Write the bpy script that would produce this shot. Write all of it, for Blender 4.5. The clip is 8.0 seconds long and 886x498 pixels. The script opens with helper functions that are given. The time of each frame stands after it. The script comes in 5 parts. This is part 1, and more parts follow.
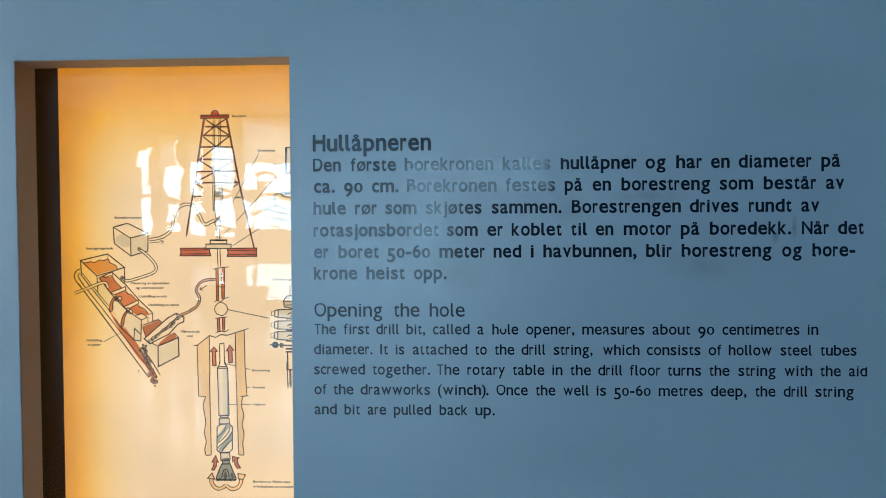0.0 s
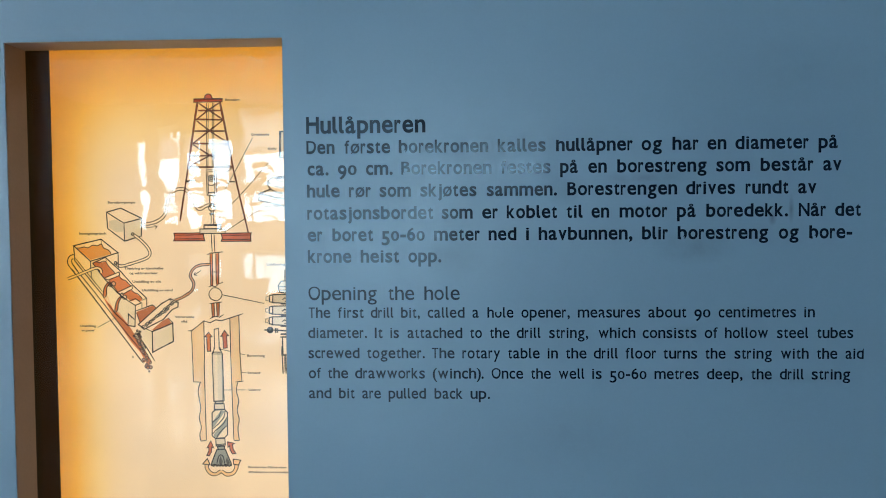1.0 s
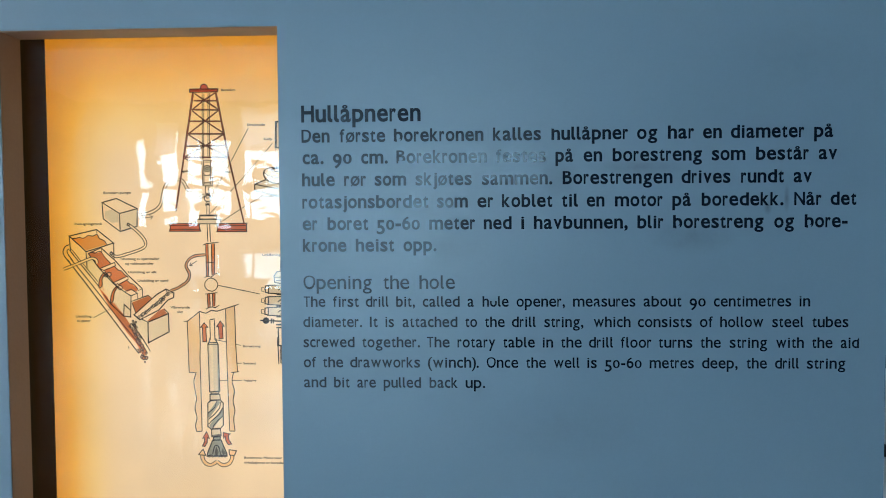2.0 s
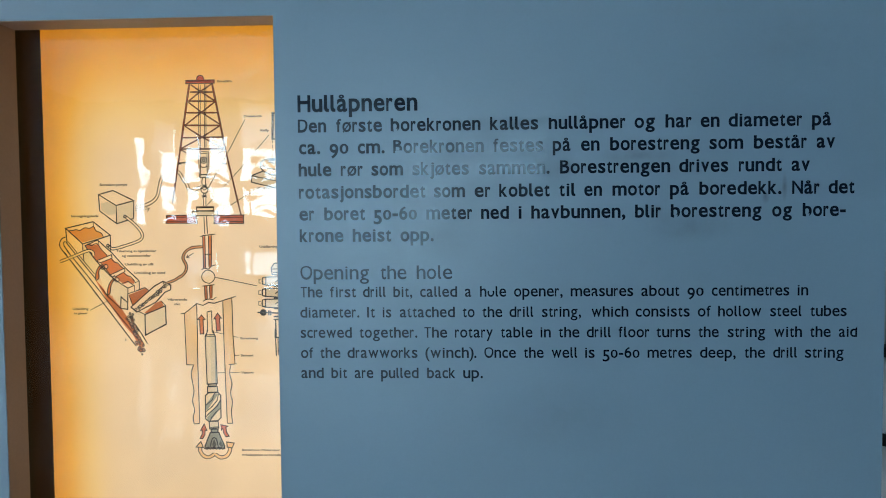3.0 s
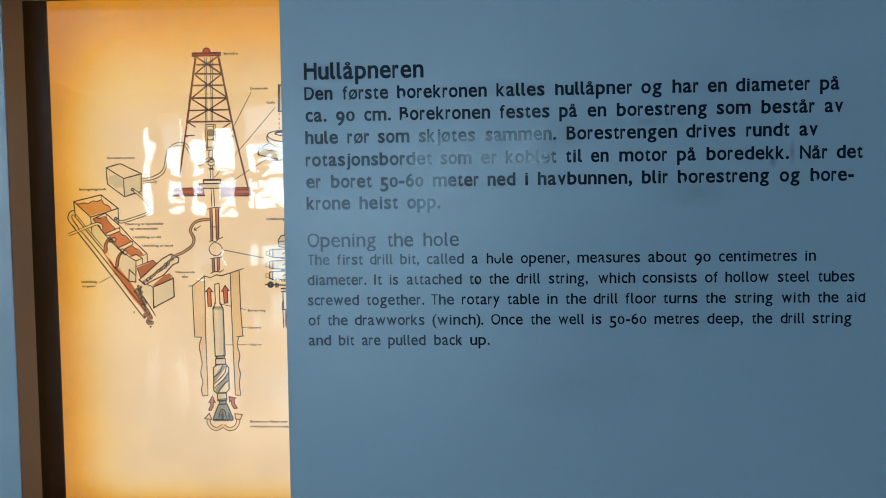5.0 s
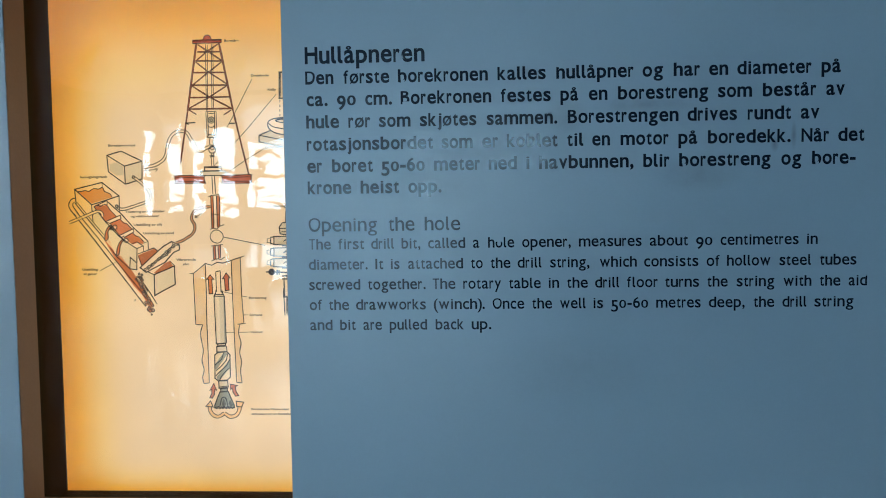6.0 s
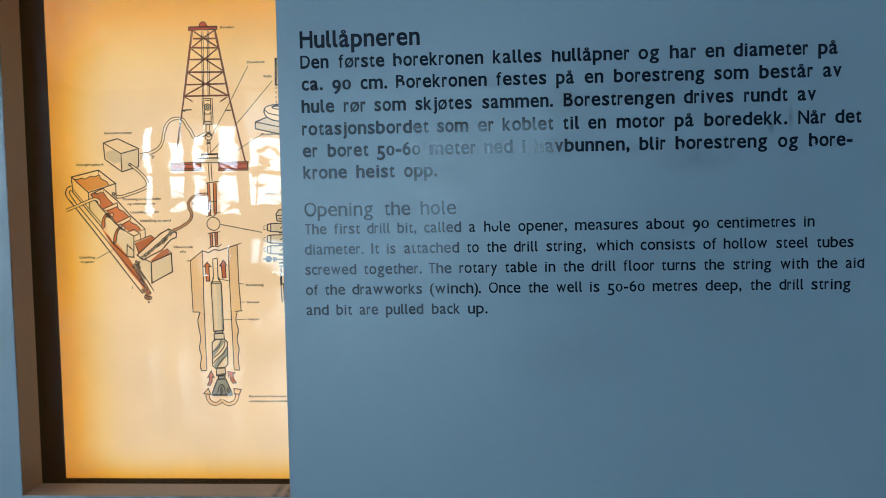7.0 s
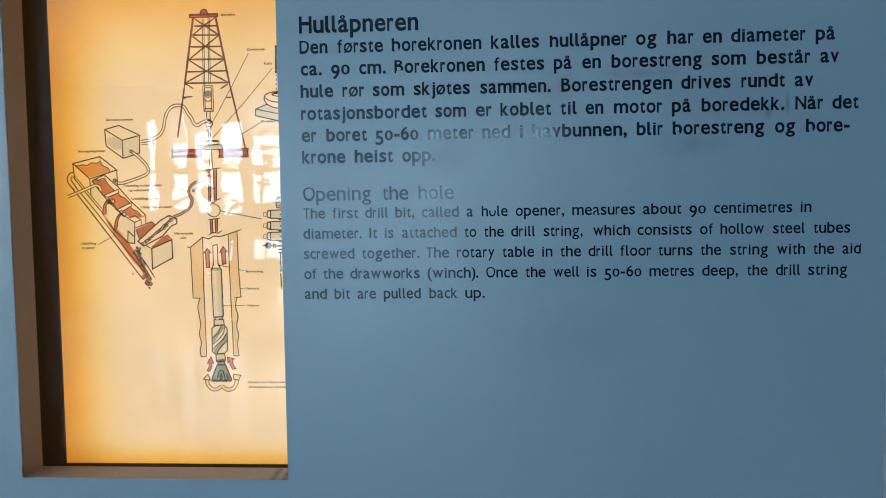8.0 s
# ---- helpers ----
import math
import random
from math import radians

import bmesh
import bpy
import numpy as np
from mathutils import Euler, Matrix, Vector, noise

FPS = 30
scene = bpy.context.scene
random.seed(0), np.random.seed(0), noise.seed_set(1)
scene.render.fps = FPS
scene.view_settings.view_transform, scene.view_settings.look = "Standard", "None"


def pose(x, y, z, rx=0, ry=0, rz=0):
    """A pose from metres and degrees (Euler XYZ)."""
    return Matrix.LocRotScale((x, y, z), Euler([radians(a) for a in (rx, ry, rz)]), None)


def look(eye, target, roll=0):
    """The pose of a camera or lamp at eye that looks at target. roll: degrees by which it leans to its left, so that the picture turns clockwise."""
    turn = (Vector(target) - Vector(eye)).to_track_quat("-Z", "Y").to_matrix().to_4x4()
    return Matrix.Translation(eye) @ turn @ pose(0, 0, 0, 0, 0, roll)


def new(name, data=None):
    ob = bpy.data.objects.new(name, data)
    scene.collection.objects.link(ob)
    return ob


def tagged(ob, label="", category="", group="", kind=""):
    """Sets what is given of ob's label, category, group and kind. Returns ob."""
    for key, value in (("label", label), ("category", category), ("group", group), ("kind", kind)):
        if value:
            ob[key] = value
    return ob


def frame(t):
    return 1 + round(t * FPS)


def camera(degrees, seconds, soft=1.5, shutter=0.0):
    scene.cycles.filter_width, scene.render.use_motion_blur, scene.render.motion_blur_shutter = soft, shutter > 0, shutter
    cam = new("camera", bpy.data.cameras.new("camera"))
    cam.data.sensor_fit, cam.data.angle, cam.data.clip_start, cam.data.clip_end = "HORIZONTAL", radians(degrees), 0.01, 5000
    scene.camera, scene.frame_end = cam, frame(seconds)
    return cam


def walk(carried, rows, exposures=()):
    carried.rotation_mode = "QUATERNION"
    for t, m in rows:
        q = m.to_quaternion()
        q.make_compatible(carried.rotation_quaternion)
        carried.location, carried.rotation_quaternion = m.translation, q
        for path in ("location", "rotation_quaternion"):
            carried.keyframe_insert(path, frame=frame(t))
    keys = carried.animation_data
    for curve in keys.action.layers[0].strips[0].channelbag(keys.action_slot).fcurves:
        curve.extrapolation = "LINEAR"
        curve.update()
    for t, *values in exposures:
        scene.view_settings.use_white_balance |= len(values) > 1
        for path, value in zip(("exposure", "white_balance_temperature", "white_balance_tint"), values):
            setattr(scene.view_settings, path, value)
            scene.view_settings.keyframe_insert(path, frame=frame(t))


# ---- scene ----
cam = camera(63.7, 8.0, soft=1.0)
PATH = [
    (0, (0.207, -0.91, 1.525), (0.116, 1.087, 1.474), -0.3),
    (0.5, (0.21, -0.905, 1.521), (0.126, 1.092, 1.457), -0.3),
    (1, (0.212, -0.904, 1.513), (0.124, 1.092, 1.44), -0.4),
    (1.5, (0.215, -0.904, 1.506), (0.127, 1.092, 1.43), -0.3),
    (3, (0.22, -0.901, 1.491), (0.135, 1.095, 1.407), -0.5),
    (3.5, (0.219, -0.902, 1.483), (0.131, 1.094, 1.394), -0.4),
    (4, (0.218, -0.899, 1.471), (0.129, 1.097, 1.382), -0.2),
    (4.5, (0.219, -0.903, 1.464), (0.122, 1.092, 1.363), -0.5),
    (6, (0.217, -0.904, 1.437), (0.115, 1.091, 1.336), -0.8),
    (6.5, (0.22, -0.901, 1.426), (0.121, 1.093, 1.312), -0.7),
    (7, (0.224, -0.903, 1.421), (0.117, 1.091, 1.311), -1.0),
    (7.5, (0.229, -0.904, 1.412), (0.116, 1.09, 1.3), -1.0),
    (8, (0.232, -0.908, 1.402), (0.114, 1.085, 1.291), -0.8),
]
walk(cam, [(t, look(eye, target, roll)) for t, eye, target, roll in PATH],
     [(0, 0.05, 6350, 10), (1.5, 0.03, 6380, 10), (3, -0.06, 6500, 10), (6.5, -0.06, 6510, 10), (8, 0.03, 6540, 10)])

# ---- light ----
world = bpy.data.worlds.new("world")
scene.world = world
world.use_nodes = True
wn = world.node_tree
sky = wn.nodes.new("ShaderNodeTexSky")
sky.sky_type, sky.sun_disc = "NISHITA", False
sky.sun_elevation, sky.sun_rotation = radians(35), radians(200)
wn.links.new(sky.outputs[0], wn.nodes["Background"].inputs[0])
wn.nodes["Background"].inputs[1].default_value = 0.1
sun = new("sun", bpy.data.lights.new("sun", "SUN"))
sun.data.energy, sun.data.angle, sun.data.color = 1.0, radians(12), (1.0, 0.96, 0.9)
sun.matrix_world = look((-4, -30, 22), (0, 0, 0))
SKY_GLOW = 10.5
ADDED_SIDE_GLOW = 11.3
PRINT_GLOW = 1.0


# ---- materials ----
def material(name, colour, rough=0.5, metal=0.0, vary=0.12, scale=6.0, fine=180.0, bump=0.0, spec=0.5, coat=0.0, coat_rough=0.1, rough_vary=0.0, detail_mix=0.5):
    m = bpy.data.materials.new(name)
    m.use_nodes = True
    nt = m.node_tree
    b = nt.nodes["Principled BSDF"]
    tex = nt.nodes.new("ShaderNodeTexCoord")
    big, small = nt.nodes.new("ShaderNodeTexNoise"), nt.nodes.new("ShaderNodeTexNoise")
    big.inputs["Scale"].default_value, big.inputs["Detail"].default_value = scale, 5
    small.inputs["Scale"].default_value, small.inputs["Detail"].default_value = fine, 3
    mixf = nt.nodes.new("ShaderNodeMix")
    mixf.inputs[0].default_value = detail_mix
    for n in (big, small):
        nt.links.new(tex.outputs["Object"], n.inputs["Vector"])
    nt.links.new(big.outputs[0], mixf.inputs[2])
    nt.links.new(small.outputs[0], mixf.inputs[3])
    ramp = nt.nodes.new("ShaderNodeMapRange")
    ramp.inputs[1].default_value, ramp.inputs[2].default_value = 0.2, 0.8
    ramp.inputs[3].default_value, ramp.inputs[4].default_value = 1 - vary, 1 + vary
    nt.links.new(mixf.outputs[0], ramp.inputs[0])
    tint = nt.nodes.new("ShaderNodeVectorMath")
    tint.operation = "SCALE"
    tint.inputs[0].default_value = colour
    nt.links.new(ramp.outputs[0], tint.inputs["Scale"])
    nt.links.new(tint.outputs[0], b.inputs["Base Color"])
    b.inputs["Roughness"].default_value, b.inputs["Metallic"].default_value = rough, metal
    b.inputs["Specular IOR Level"].default_value = spec
    b.inputs["Coat Weight"].default_value, b.inputs["Coat Roughness"].default_value = coat, coat_rough
    if rough_vary:
        rr = nt.nodes.new("ShaderNodeMapRange")
        rr.inputs[1].default_value, rr.inputs[2].default_value = 0.15, 0.85
        rr.inputs[3].default_value, rr.inputs[4].default_value = rough - rough_vary, rough + rough_vary
        nt.links.new(big.outputs[0], rr.inputs[0])
        nt.links.new(rr.outputs[0], b.inputs["Roughness"])
    if bump:
        bn = nt.nodes.new("ShaderNodeBump")
        bn.inputs["Strength"].default_value, bn.inputs["Distance"].default_value = bump, 0.001
        nt.links.new(small.outputs[0], bn.inputs["Height"])
        nt.links.new(bn.outputs[0], b.inputs["Normal"])
    return m


def glow_material(name, colour, strength):
    m = bpy.data.materials.new(name)
    m.use_nodes = True
    b = m.node_tree.nodes["Principled BSDF"]
    b.inputs["Base Color"].default_value = (0.02, 0.02, 0.02, 1)
    b.inputs["Emission Color"].default_value, b.inputs["Emission Strength"].default_value = (*colour, 1), strength
    return m


def glass_material(name, tint=(1, 1, 1)):
    m = bpy.data.materials.new(name)
    m.use_nodes = True
    b = m.node_tree.nodes["Principled BSDF"]
    b.inputs["Base Color"].default_value = (*tint, 1)
    b.inputs["Transmission Weight"].default_value, b.inputs["Roughness"].default_value, b.inputs["IOR"].default_value = 1.0, 0.0, 1.5
    return m


# the inside of the light box, behind the print
BOX = (-0.442, 0.018, 1.004, 1.79)
PRINT_Y = 0.18


def backlit(name, tint, paper=0.1, cloud=0.06):
    """A translucent backlit print: its bright middle and fall-off to an orange rim are painted emission."""
    m = bpy.data.materials.new(name)
    m.use_nodes = True
    nt = m.node_tree
    b = nt.nodes["Principled BSDF"]
    geo, sep = nt.nodes.new("ShaderNodeNewGeometry"), nt.nodes.new("ShaderNodeSeparateXYZ")
    nt.links.new(geo.outputs["Position"], sep.inputs[0])

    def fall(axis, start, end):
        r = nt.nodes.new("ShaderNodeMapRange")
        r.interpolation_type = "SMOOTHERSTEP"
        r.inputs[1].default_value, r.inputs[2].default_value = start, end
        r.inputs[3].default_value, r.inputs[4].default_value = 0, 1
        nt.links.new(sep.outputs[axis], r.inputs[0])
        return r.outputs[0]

    def times(a, c):
        n = nt.nodes.new("ShaderNodeMath")
        n.operation = "MULTIPLY"
        nt.links.new(a, n.inputs[0])
        nt.links.new(c, n.inputs[1])
        return n.outputs[0]

    # fall-off of the glow from left, top and bottom edges, painted by position
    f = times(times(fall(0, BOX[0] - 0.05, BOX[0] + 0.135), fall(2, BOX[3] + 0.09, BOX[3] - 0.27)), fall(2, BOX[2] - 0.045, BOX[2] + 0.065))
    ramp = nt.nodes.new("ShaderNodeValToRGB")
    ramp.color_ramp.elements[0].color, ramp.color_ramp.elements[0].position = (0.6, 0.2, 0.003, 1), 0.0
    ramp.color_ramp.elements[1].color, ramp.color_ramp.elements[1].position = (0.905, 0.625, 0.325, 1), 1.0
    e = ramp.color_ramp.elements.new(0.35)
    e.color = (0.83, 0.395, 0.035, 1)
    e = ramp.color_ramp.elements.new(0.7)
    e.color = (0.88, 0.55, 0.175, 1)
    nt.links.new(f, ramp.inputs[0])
    n = nt.nodes.new("ShaderNodeTexNoise")
    n.inputs["Scale"].default_value, n.inputs["Detail"].default_value = 9, 4
    nt.links.new(geo.outputs["Position"], n.inputs["Vector"])
    nr = nt.nodes.new("ShaderNodeMapRange")
    nr.inputs[1].default_value, nr.inputs[2].default_value = 0.35, 0.65
    nr.inputs[3].default_value, nr.inputs[4].default_value = 1 - cloud, 1 + cloud
    nt.links.new(n.outputs[0], nr.inputs[0])
    mul = nt.nodes.new("ShaderNodeVectorMath")
    mul.operation = "MULTIPLY"
    mul.inputs[1].default_value = tint
    nt.links.new(ramp.outputs[0], mul.inputs[0])
    sc = nt.nodes.new("ShaderNodeVectorMath")
    sc.operation = "SCALE"
    nt.links.new(mul.outputs[0], sc.inputs[0])
    nt.links.new(nr.outputs[0], sc.inputs["Scale"])
    b.inputs["Base Color"].default_value = (paper * tint[0], paper * tint[1], paper * tint[2], 1)
    b.inputs["Roughness"].default_value = 0.7
    nt.links.new(sc.outputs[0], b.inputs["Emission Color"])
    b.inputs["Emission Strength"].default_value = PRINT_GLOW
    return m


WALL_PAINT = material("blue_grey_wall_paint", (0.139, 0.234, 0.316), rough=0.335, vary=0.06, scale=3.1, fine=260, bump=0.04, rough_vary=0.03, spec=1.0, detail_mix=0.35)


def smudges(mat, spots):
    """Faint dirty rubs on the paint: x, z, half width, half height, darkness."""
    nt = mat.node_tree
    b = nt.nodes["Principled BSDF"]
    colour = b.inputs["Base Color"].links[0].from_socket
    geo = nt.nodes.new("ShaderNodeNewGeometry")
    rub = nt.nodes.new("ShaderNodeTexNoise")
    rub.inputs["Scale"].default_value, rub.inputs["Detail"].default_value = 60, 5
    nt.links.new(geo.outputs["Position"], rub.inputs["Vector"])
    for x, z, w, h, dark in spots:
        mp = nt.nodes.new("ShaderNodeMapping")
        mp.vector_type = "TEXTURE"
        mp.inputs["Location"].default_value, mp.inputs["Scale"].default_value = (x, 0, z), (w, 1, h)
        gr = nt.nodes.new("ShaderNodeTexGradient")
        gr.gradient_type = "SPHERICAL"
        nt.links.new(geo.outputs["Position"], mp.inputs["Vector"])
        nt.links.new(mp.outputs[0], gr.inputs["Vector"])
        k = nt.nodes.new("ShaderNodeMath")
        k.operation = "MULTIPLY"
        nt.links.new(gr.outputs["Fac"], k.inputs[0])
        nt.links.new(rub.outputs[0], k.inputs[1])
        f = nt.nodes.new("ShaderNodeMath")
        f.operation, f.use_clamp = "MULTIPLY", True
        f.inputs[1].default_value = 2 * dark
        nt.links.new(k.outputs[0], f.inputs[0])
        mx = nt.nodes.new("ShaderNodeMix")
        mx.data_type = "RGBA"
        mx.inputs[7].default_value = (0.03, 0.045, 0.06, 1)
        nt.links.new(f.outputs[0], mx.inputs[0])
        nt.links.new(colour, mx.inputs[6])
        colour = mx.outputs[2]
    nt.links.new(colour, b.inputs["Base Color"])


smudges(WALL_PAINT, [(0.328, 1.553, 0.03, 0.025, 0.28), (0.425, 1.567, 0.07, 0.012, 0.3), (0.605, 1.527, 0.004, 0.02, 0.6), (0.582, 1.516, 0.006, 0.01, 0.6), (0.49, 1.48, 0.06, 0.025, 0.25), (0.18, 1.47, 0.05, 0.03, 0.2), (0.33, 1.235, 0.12, 0.05, 0.12), (0.62, 1.70, 0.1, 0.05, 0.12)])
VINYL = material("dark_blue_vinyl", (0.005, 0.012, 0.022), rough=0.08, vary=0.2, scale=20, fine=400, rough_vary=0.02, spec=0.41)


def wavy(mat, scale, height):
    """A sheet that is not quite flat, so that what it mirrors is bent a little."""
    nt = mat.node_tree
    geo, wave, bn = nt.nodes.new("ShaderNodeNewGeometry"), nt.nodes.new("ShaderNodeTexNoise"), nt.nodes.new("ShaderNodeBump")
    wave.inputs["Scale"].default_value, wave.inputs["Detail"].default_value = scale, 1.5
    bn.inputs["Strength"].default_value, bn.inputs["Distance"].default_value = 1.0, height
    nt.links.new(geo.outputs["Position"], wave.inputs["Vector"])
    nt.links.new(wave.outputs[0], bn.inputs["Height"])
    nt.links.new(bn.outputs[0], nt.nodes["Principled BSDF"].inputs["Normal"])


wavy(VINYL, 60, 0.0001)
VINYL.node_tree.nodes["Principled BSDF"].inputs["Specular Tint"].default_value = (0.72, 0.9, 1.0, 1)
REVEAL_PAINT = material("grey_brown_board", (0.34, 0.23, 0.18), rough=0.45, vary=0.1, scale=8, fine=220, bump=0.05)
smudges(REVEAL_PAINT, [(-0.052, 1.049, 0.007, 0.02, 0.7), (-0.036, 1.049, 0.007, 0.02, 0.9)])
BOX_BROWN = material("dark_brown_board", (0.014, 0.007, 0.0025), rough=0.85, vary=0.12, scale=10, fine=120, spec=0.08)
ROOM_WHITE = material("grey_room_paint", (0.3, 0.3, 0.3), rough=0.7, vary=0.06, scale=1.5, fine=90, bump=0.05)
EAST_PAINT = material("dark_grey_room_paint", (0.06, 0.065, 0.07), rough=0.75, vary=0.08, scale=1.5, fine=90, bump=0.05)
CEILING_WHITE = material("white_ceiling_paint", (0.75, 0.75, 0.75), rough=0.8, vary=0.05, scale=1.2, fine=70, bump=0.05)
FLOOR_STONE = material("polished_grey_floor", (0.42, 0.42, 0.42), rough=0.16, vary=0.18, scale=1.3, fine=40, rough_vary=0.06)
FRAME_DARK = material("dark_window_frame", (0.05, 0.05, 0.055), rough=0.4, vary=0.15, scale=6, fine=150)
STEEL = material("brushed_steel", (0.72, 0.74, 0.76), rough=0.28, metal=1.0, vary=0.06, scale=12, fine=300, rough_vary=0.05)
BLACK_RUBBER = material("black_rubber", (0.015, 0.015, 0.016), rough=0.6, vary=0.2, scale=20, fine=300)
WHITE_ENAMEL = material("white_enamel", (0.8, 0.82, 0.83), rough=0.3, vary=0.05, scale=14, fine=200)
LEAF = material("dark_green_leaf", (0.03, 0.07, 0.025), rough=0.4, vary=0.3, scale=5, fine=60)
BARK = material("brown_stem", (0.09, 0.06, 0.035), rough=0.8, vary=0.3, scale=10, fine=80, bump=0.3)
CLAY = material("terracotta_pot", (0.3, 0.13, 0.07), rough=0.75, vary=0.15, scale=6, fine=120, bump=0.1)
GROUND = material("grey_paving", (0.16, 0.155, 0.15), rough=0.85, vary=0.2, scale=0.8, fine=20, bump=0.1)
PANE = glass_material("clear_glass")
# a rough, uneven coat added to the pane for a milky reflected haze
hazy = PANE.node_tree.nodes["Principled BSDF"]
hazy.inputs["Coat Weight"].default_value, hazy.inputs["Coat Roughness"].default_value = 0.55, 0.26
film = PANE.node_tree.nodes.new("ShaderNodeTexNoise")
film.inputs["Scale"].default_value, film.inputs["Detail"].default_value = 7, 5
film_range = PANE.node_tree.nodes.new("ShaderNodeMapRange")
film_range.inputs[1].default_value, film_range.inputs[2].default_value = 0.35, 0.7
film_range.inputs[3].default_value, film_range.inputs[4].default_value = 0.06, 0.32
PANE.node_tree.links.new(film.outputs[0], film_range.inputs[0])
PANE.node_tree.links.new(film_range.outputs[0], hazy.inputs["Coat Weight"])
wavy(PANE, 22, 0.00012)
hazy.inputs["Roughness"].default_value = 0.01
BLIND = material("white_blind_fabric", (0.7, 0.7, 0.68), rough=0.9, vary=0.06, scale=4, fine=300)
thin = BLIND.node_tree.nodes.new("ShaderNodeBsdfTranslucent")
thin.inputs[0].default_value = (0.8, 0.84, 0.87, 1)
both = BLIND.node_tree.nodes.new("ShaderNodeMixShader")
both.inputs[0].default_value = 0.85
BLIND.node_tree.links.new(BLIND.node_tree.nodes["Principled BSDF"].outputs[0], both.inputs[1])
BLIND.node_tree.links.new(thin.outputs[0], both.inputs[2])
BLIND.node_tree.links.new(both.outputs[0], BLIND.node_tree.nodes["Material Output"].inputs["Surface"])
SHEER = material("sheer_blind_fabric", (0.8, 0.8, 0.79), rough=0.9, vary=0.06, scale=4, fine=300)
weave, holes = SHEER.node_tree.nodes.new("ShaderNodeBsdfTranslucent"), SHEER.node_tree.nodes.new("ShaderNodeBsdfTransparent")
weave.inputs[0].default_value = (0.8, 0.84, 0.87, 1)
net = SHEER.node_tree.nodes.new("ShaderNodeMixShader")
net.inputs[0].default_value = 0.68
SHEER.node_tree.links.new(weave.outputs[0], net.inputs[1])
SHEER.node_tree.links.new(holes.outputs[0], net.inputs[2])
SHEER.node_tree.links.new(net.outputs[0], SHEER.node_tree.nodes["Material Output"].inputs["Surface"])
WINDOW_PANE = glass_material("window_glass")
SKY_FRONT = glow_material("overcast_sky", (0.55, 0.82, 1.0), SKY_GLOW)
# added glow from the left, tuned apart from the front sky
SIDE_LIGHT = glow_material("added_side_light", (0.8, 0.93, 1.0), ADDED_SIDE_GLOW)


# ---- builders ----
def box(bm, x0, x1, y0, y1, z0, z1, bevel=0.0):
    made = bmesh.ops.create_cube(bm, size=1, matrix=Matrix.LocRotScale(((x0 + x1) / 2, (y0 + y1) / 2, (z0 + z1) / 2), None, (x1 - x0, y1 - y0, z1 - z0)))
    if bevel:
        edges = {e for v in made["verts"] for e in v.link_edges}
        bmesh.ops.bevel(bm, geom=list(edges), offset=bevel, segments=2, profile=0.5, affect="EDGES")
    return bm


def rod(bm, a, b, r0, r1=None, segments=16):
    a, b = Vector(a), Vector(b)
    m = Matrix.Translation((a + b) / 2) @ (b - a).to_track_quat("Z", "Y").to_matrix().to_4x4()
    bmesh.ops.create_cone(bm, cap_ends=True, segments=segments, radius1=r0, radius2=r0 if r1 is None else r1, depth=(b - a).length, matrix=m)
    return bm


def part(name, bm, mat, parent=None, label="", smooth=False):
    me = bpy.data.meshes.new(name)
    bm.to_mesh(me)
    bm.free()
    for m in (mat if isinstance(mat, (list, tuple)) else [mat]):
        me.materials.append(m)
    if smooth:
        for p in me.polygons:
            p.use_smooth = True
    ob = new(name, me)
    if parent:
        ob.parent = parent
    return tagged(ob, label)


def thing(name, place, label, category, group="", kind=""):
    ob = new(name)
    ob.location = place
    ob.empty_display_size = 0.05
    return tagged(ob, label, category, group, kind)


def setting(ob, label, category):
    return tagged(ob, label, category, "", "structure")


def wall_with_openings(along, spans, holes, low, high, y0, y1):
    """Wall blocks between the openings. along 'x' or 'y'; holes: (start, end, bottom, top)."""
    bm = bmesh.new()
    cuts = sorted({spans[0], spans[1], *[h[0] for h in holes], *[h[1] for h in holes]})
    for a, b in zip(cuts, cuts[1:]):
        z = low
        over = sorted((h[2], h[3]) for h in holes if h[0] <= a + 1e-6 and h[1] >= b - 1e-6)
        for h0, h1 in over + [(high, high)]:
            if h0 - z > 1e-4:
                if along == "x":
                    box(bm, a, b, y0, y1, z, h0)
                else:
                    box(bm, y0, y1, a, b, z, h0)
            z = max(z, h1)
    bmesh.ops.remove_doubles(bm, verts=bm.verts, dist=1e-5)
    return bm


# ---- the hall ----
WEST, EAST, SOUTH, NORTH, TOP = -7.5, 6.5, -13.0, 1.6, 3.9
OPEN = (-0.393, -0.031, 1.049, 1.749)
SKIN = 0.042
END = 0.728

bm = wall_with_openings("x", (WEST, END), [(OPEN[0] - 0.0008, OPEN[1] + 0.0008, OPEN[2] - 0.0008, OPEN[3] + 0.0008)], 0.0, TOP, 0.0, SKIN)
setting(part("wall_north", bm, WALL_PAINT), "smooth blue-grey painted exhibition wall with a square-cut opening", "wall")
bm = wall_with_openings("x", (END - 0.09, END - 0.001), [], 0.0, TOP, SKIN + 0.002, NORTH)
setting(part("wall_return", bm, WALL_PAINT), "blue-grey painted end of the exhibition wall", "wall")
bm = box(bmesh.new(), WEST, EAST, NORTH, NORTH + 0.2, 0, TOP)
setting(part("wall_far", bm, ROOM_WHITE), "plain grey wall behind the exhibition wall", "wall")
bm = box(bmesh.new(), EAST, EAST + 0.2, SOUTH - 0.2, NORTH + 0.2, 0, TOP)
setting(part("wall_east", bm, EAST_PAINT), "plain dark grey hall wall", "wall")
bm = box(bmesh.new(), WEST - 0.2, EAST + 0.2, SOUTH - 0.2, NORTH + 0.2, -0.2, 0)
setting(part("floor", bm, FLOOR_STONE), "polished grey hall floor", "floor")
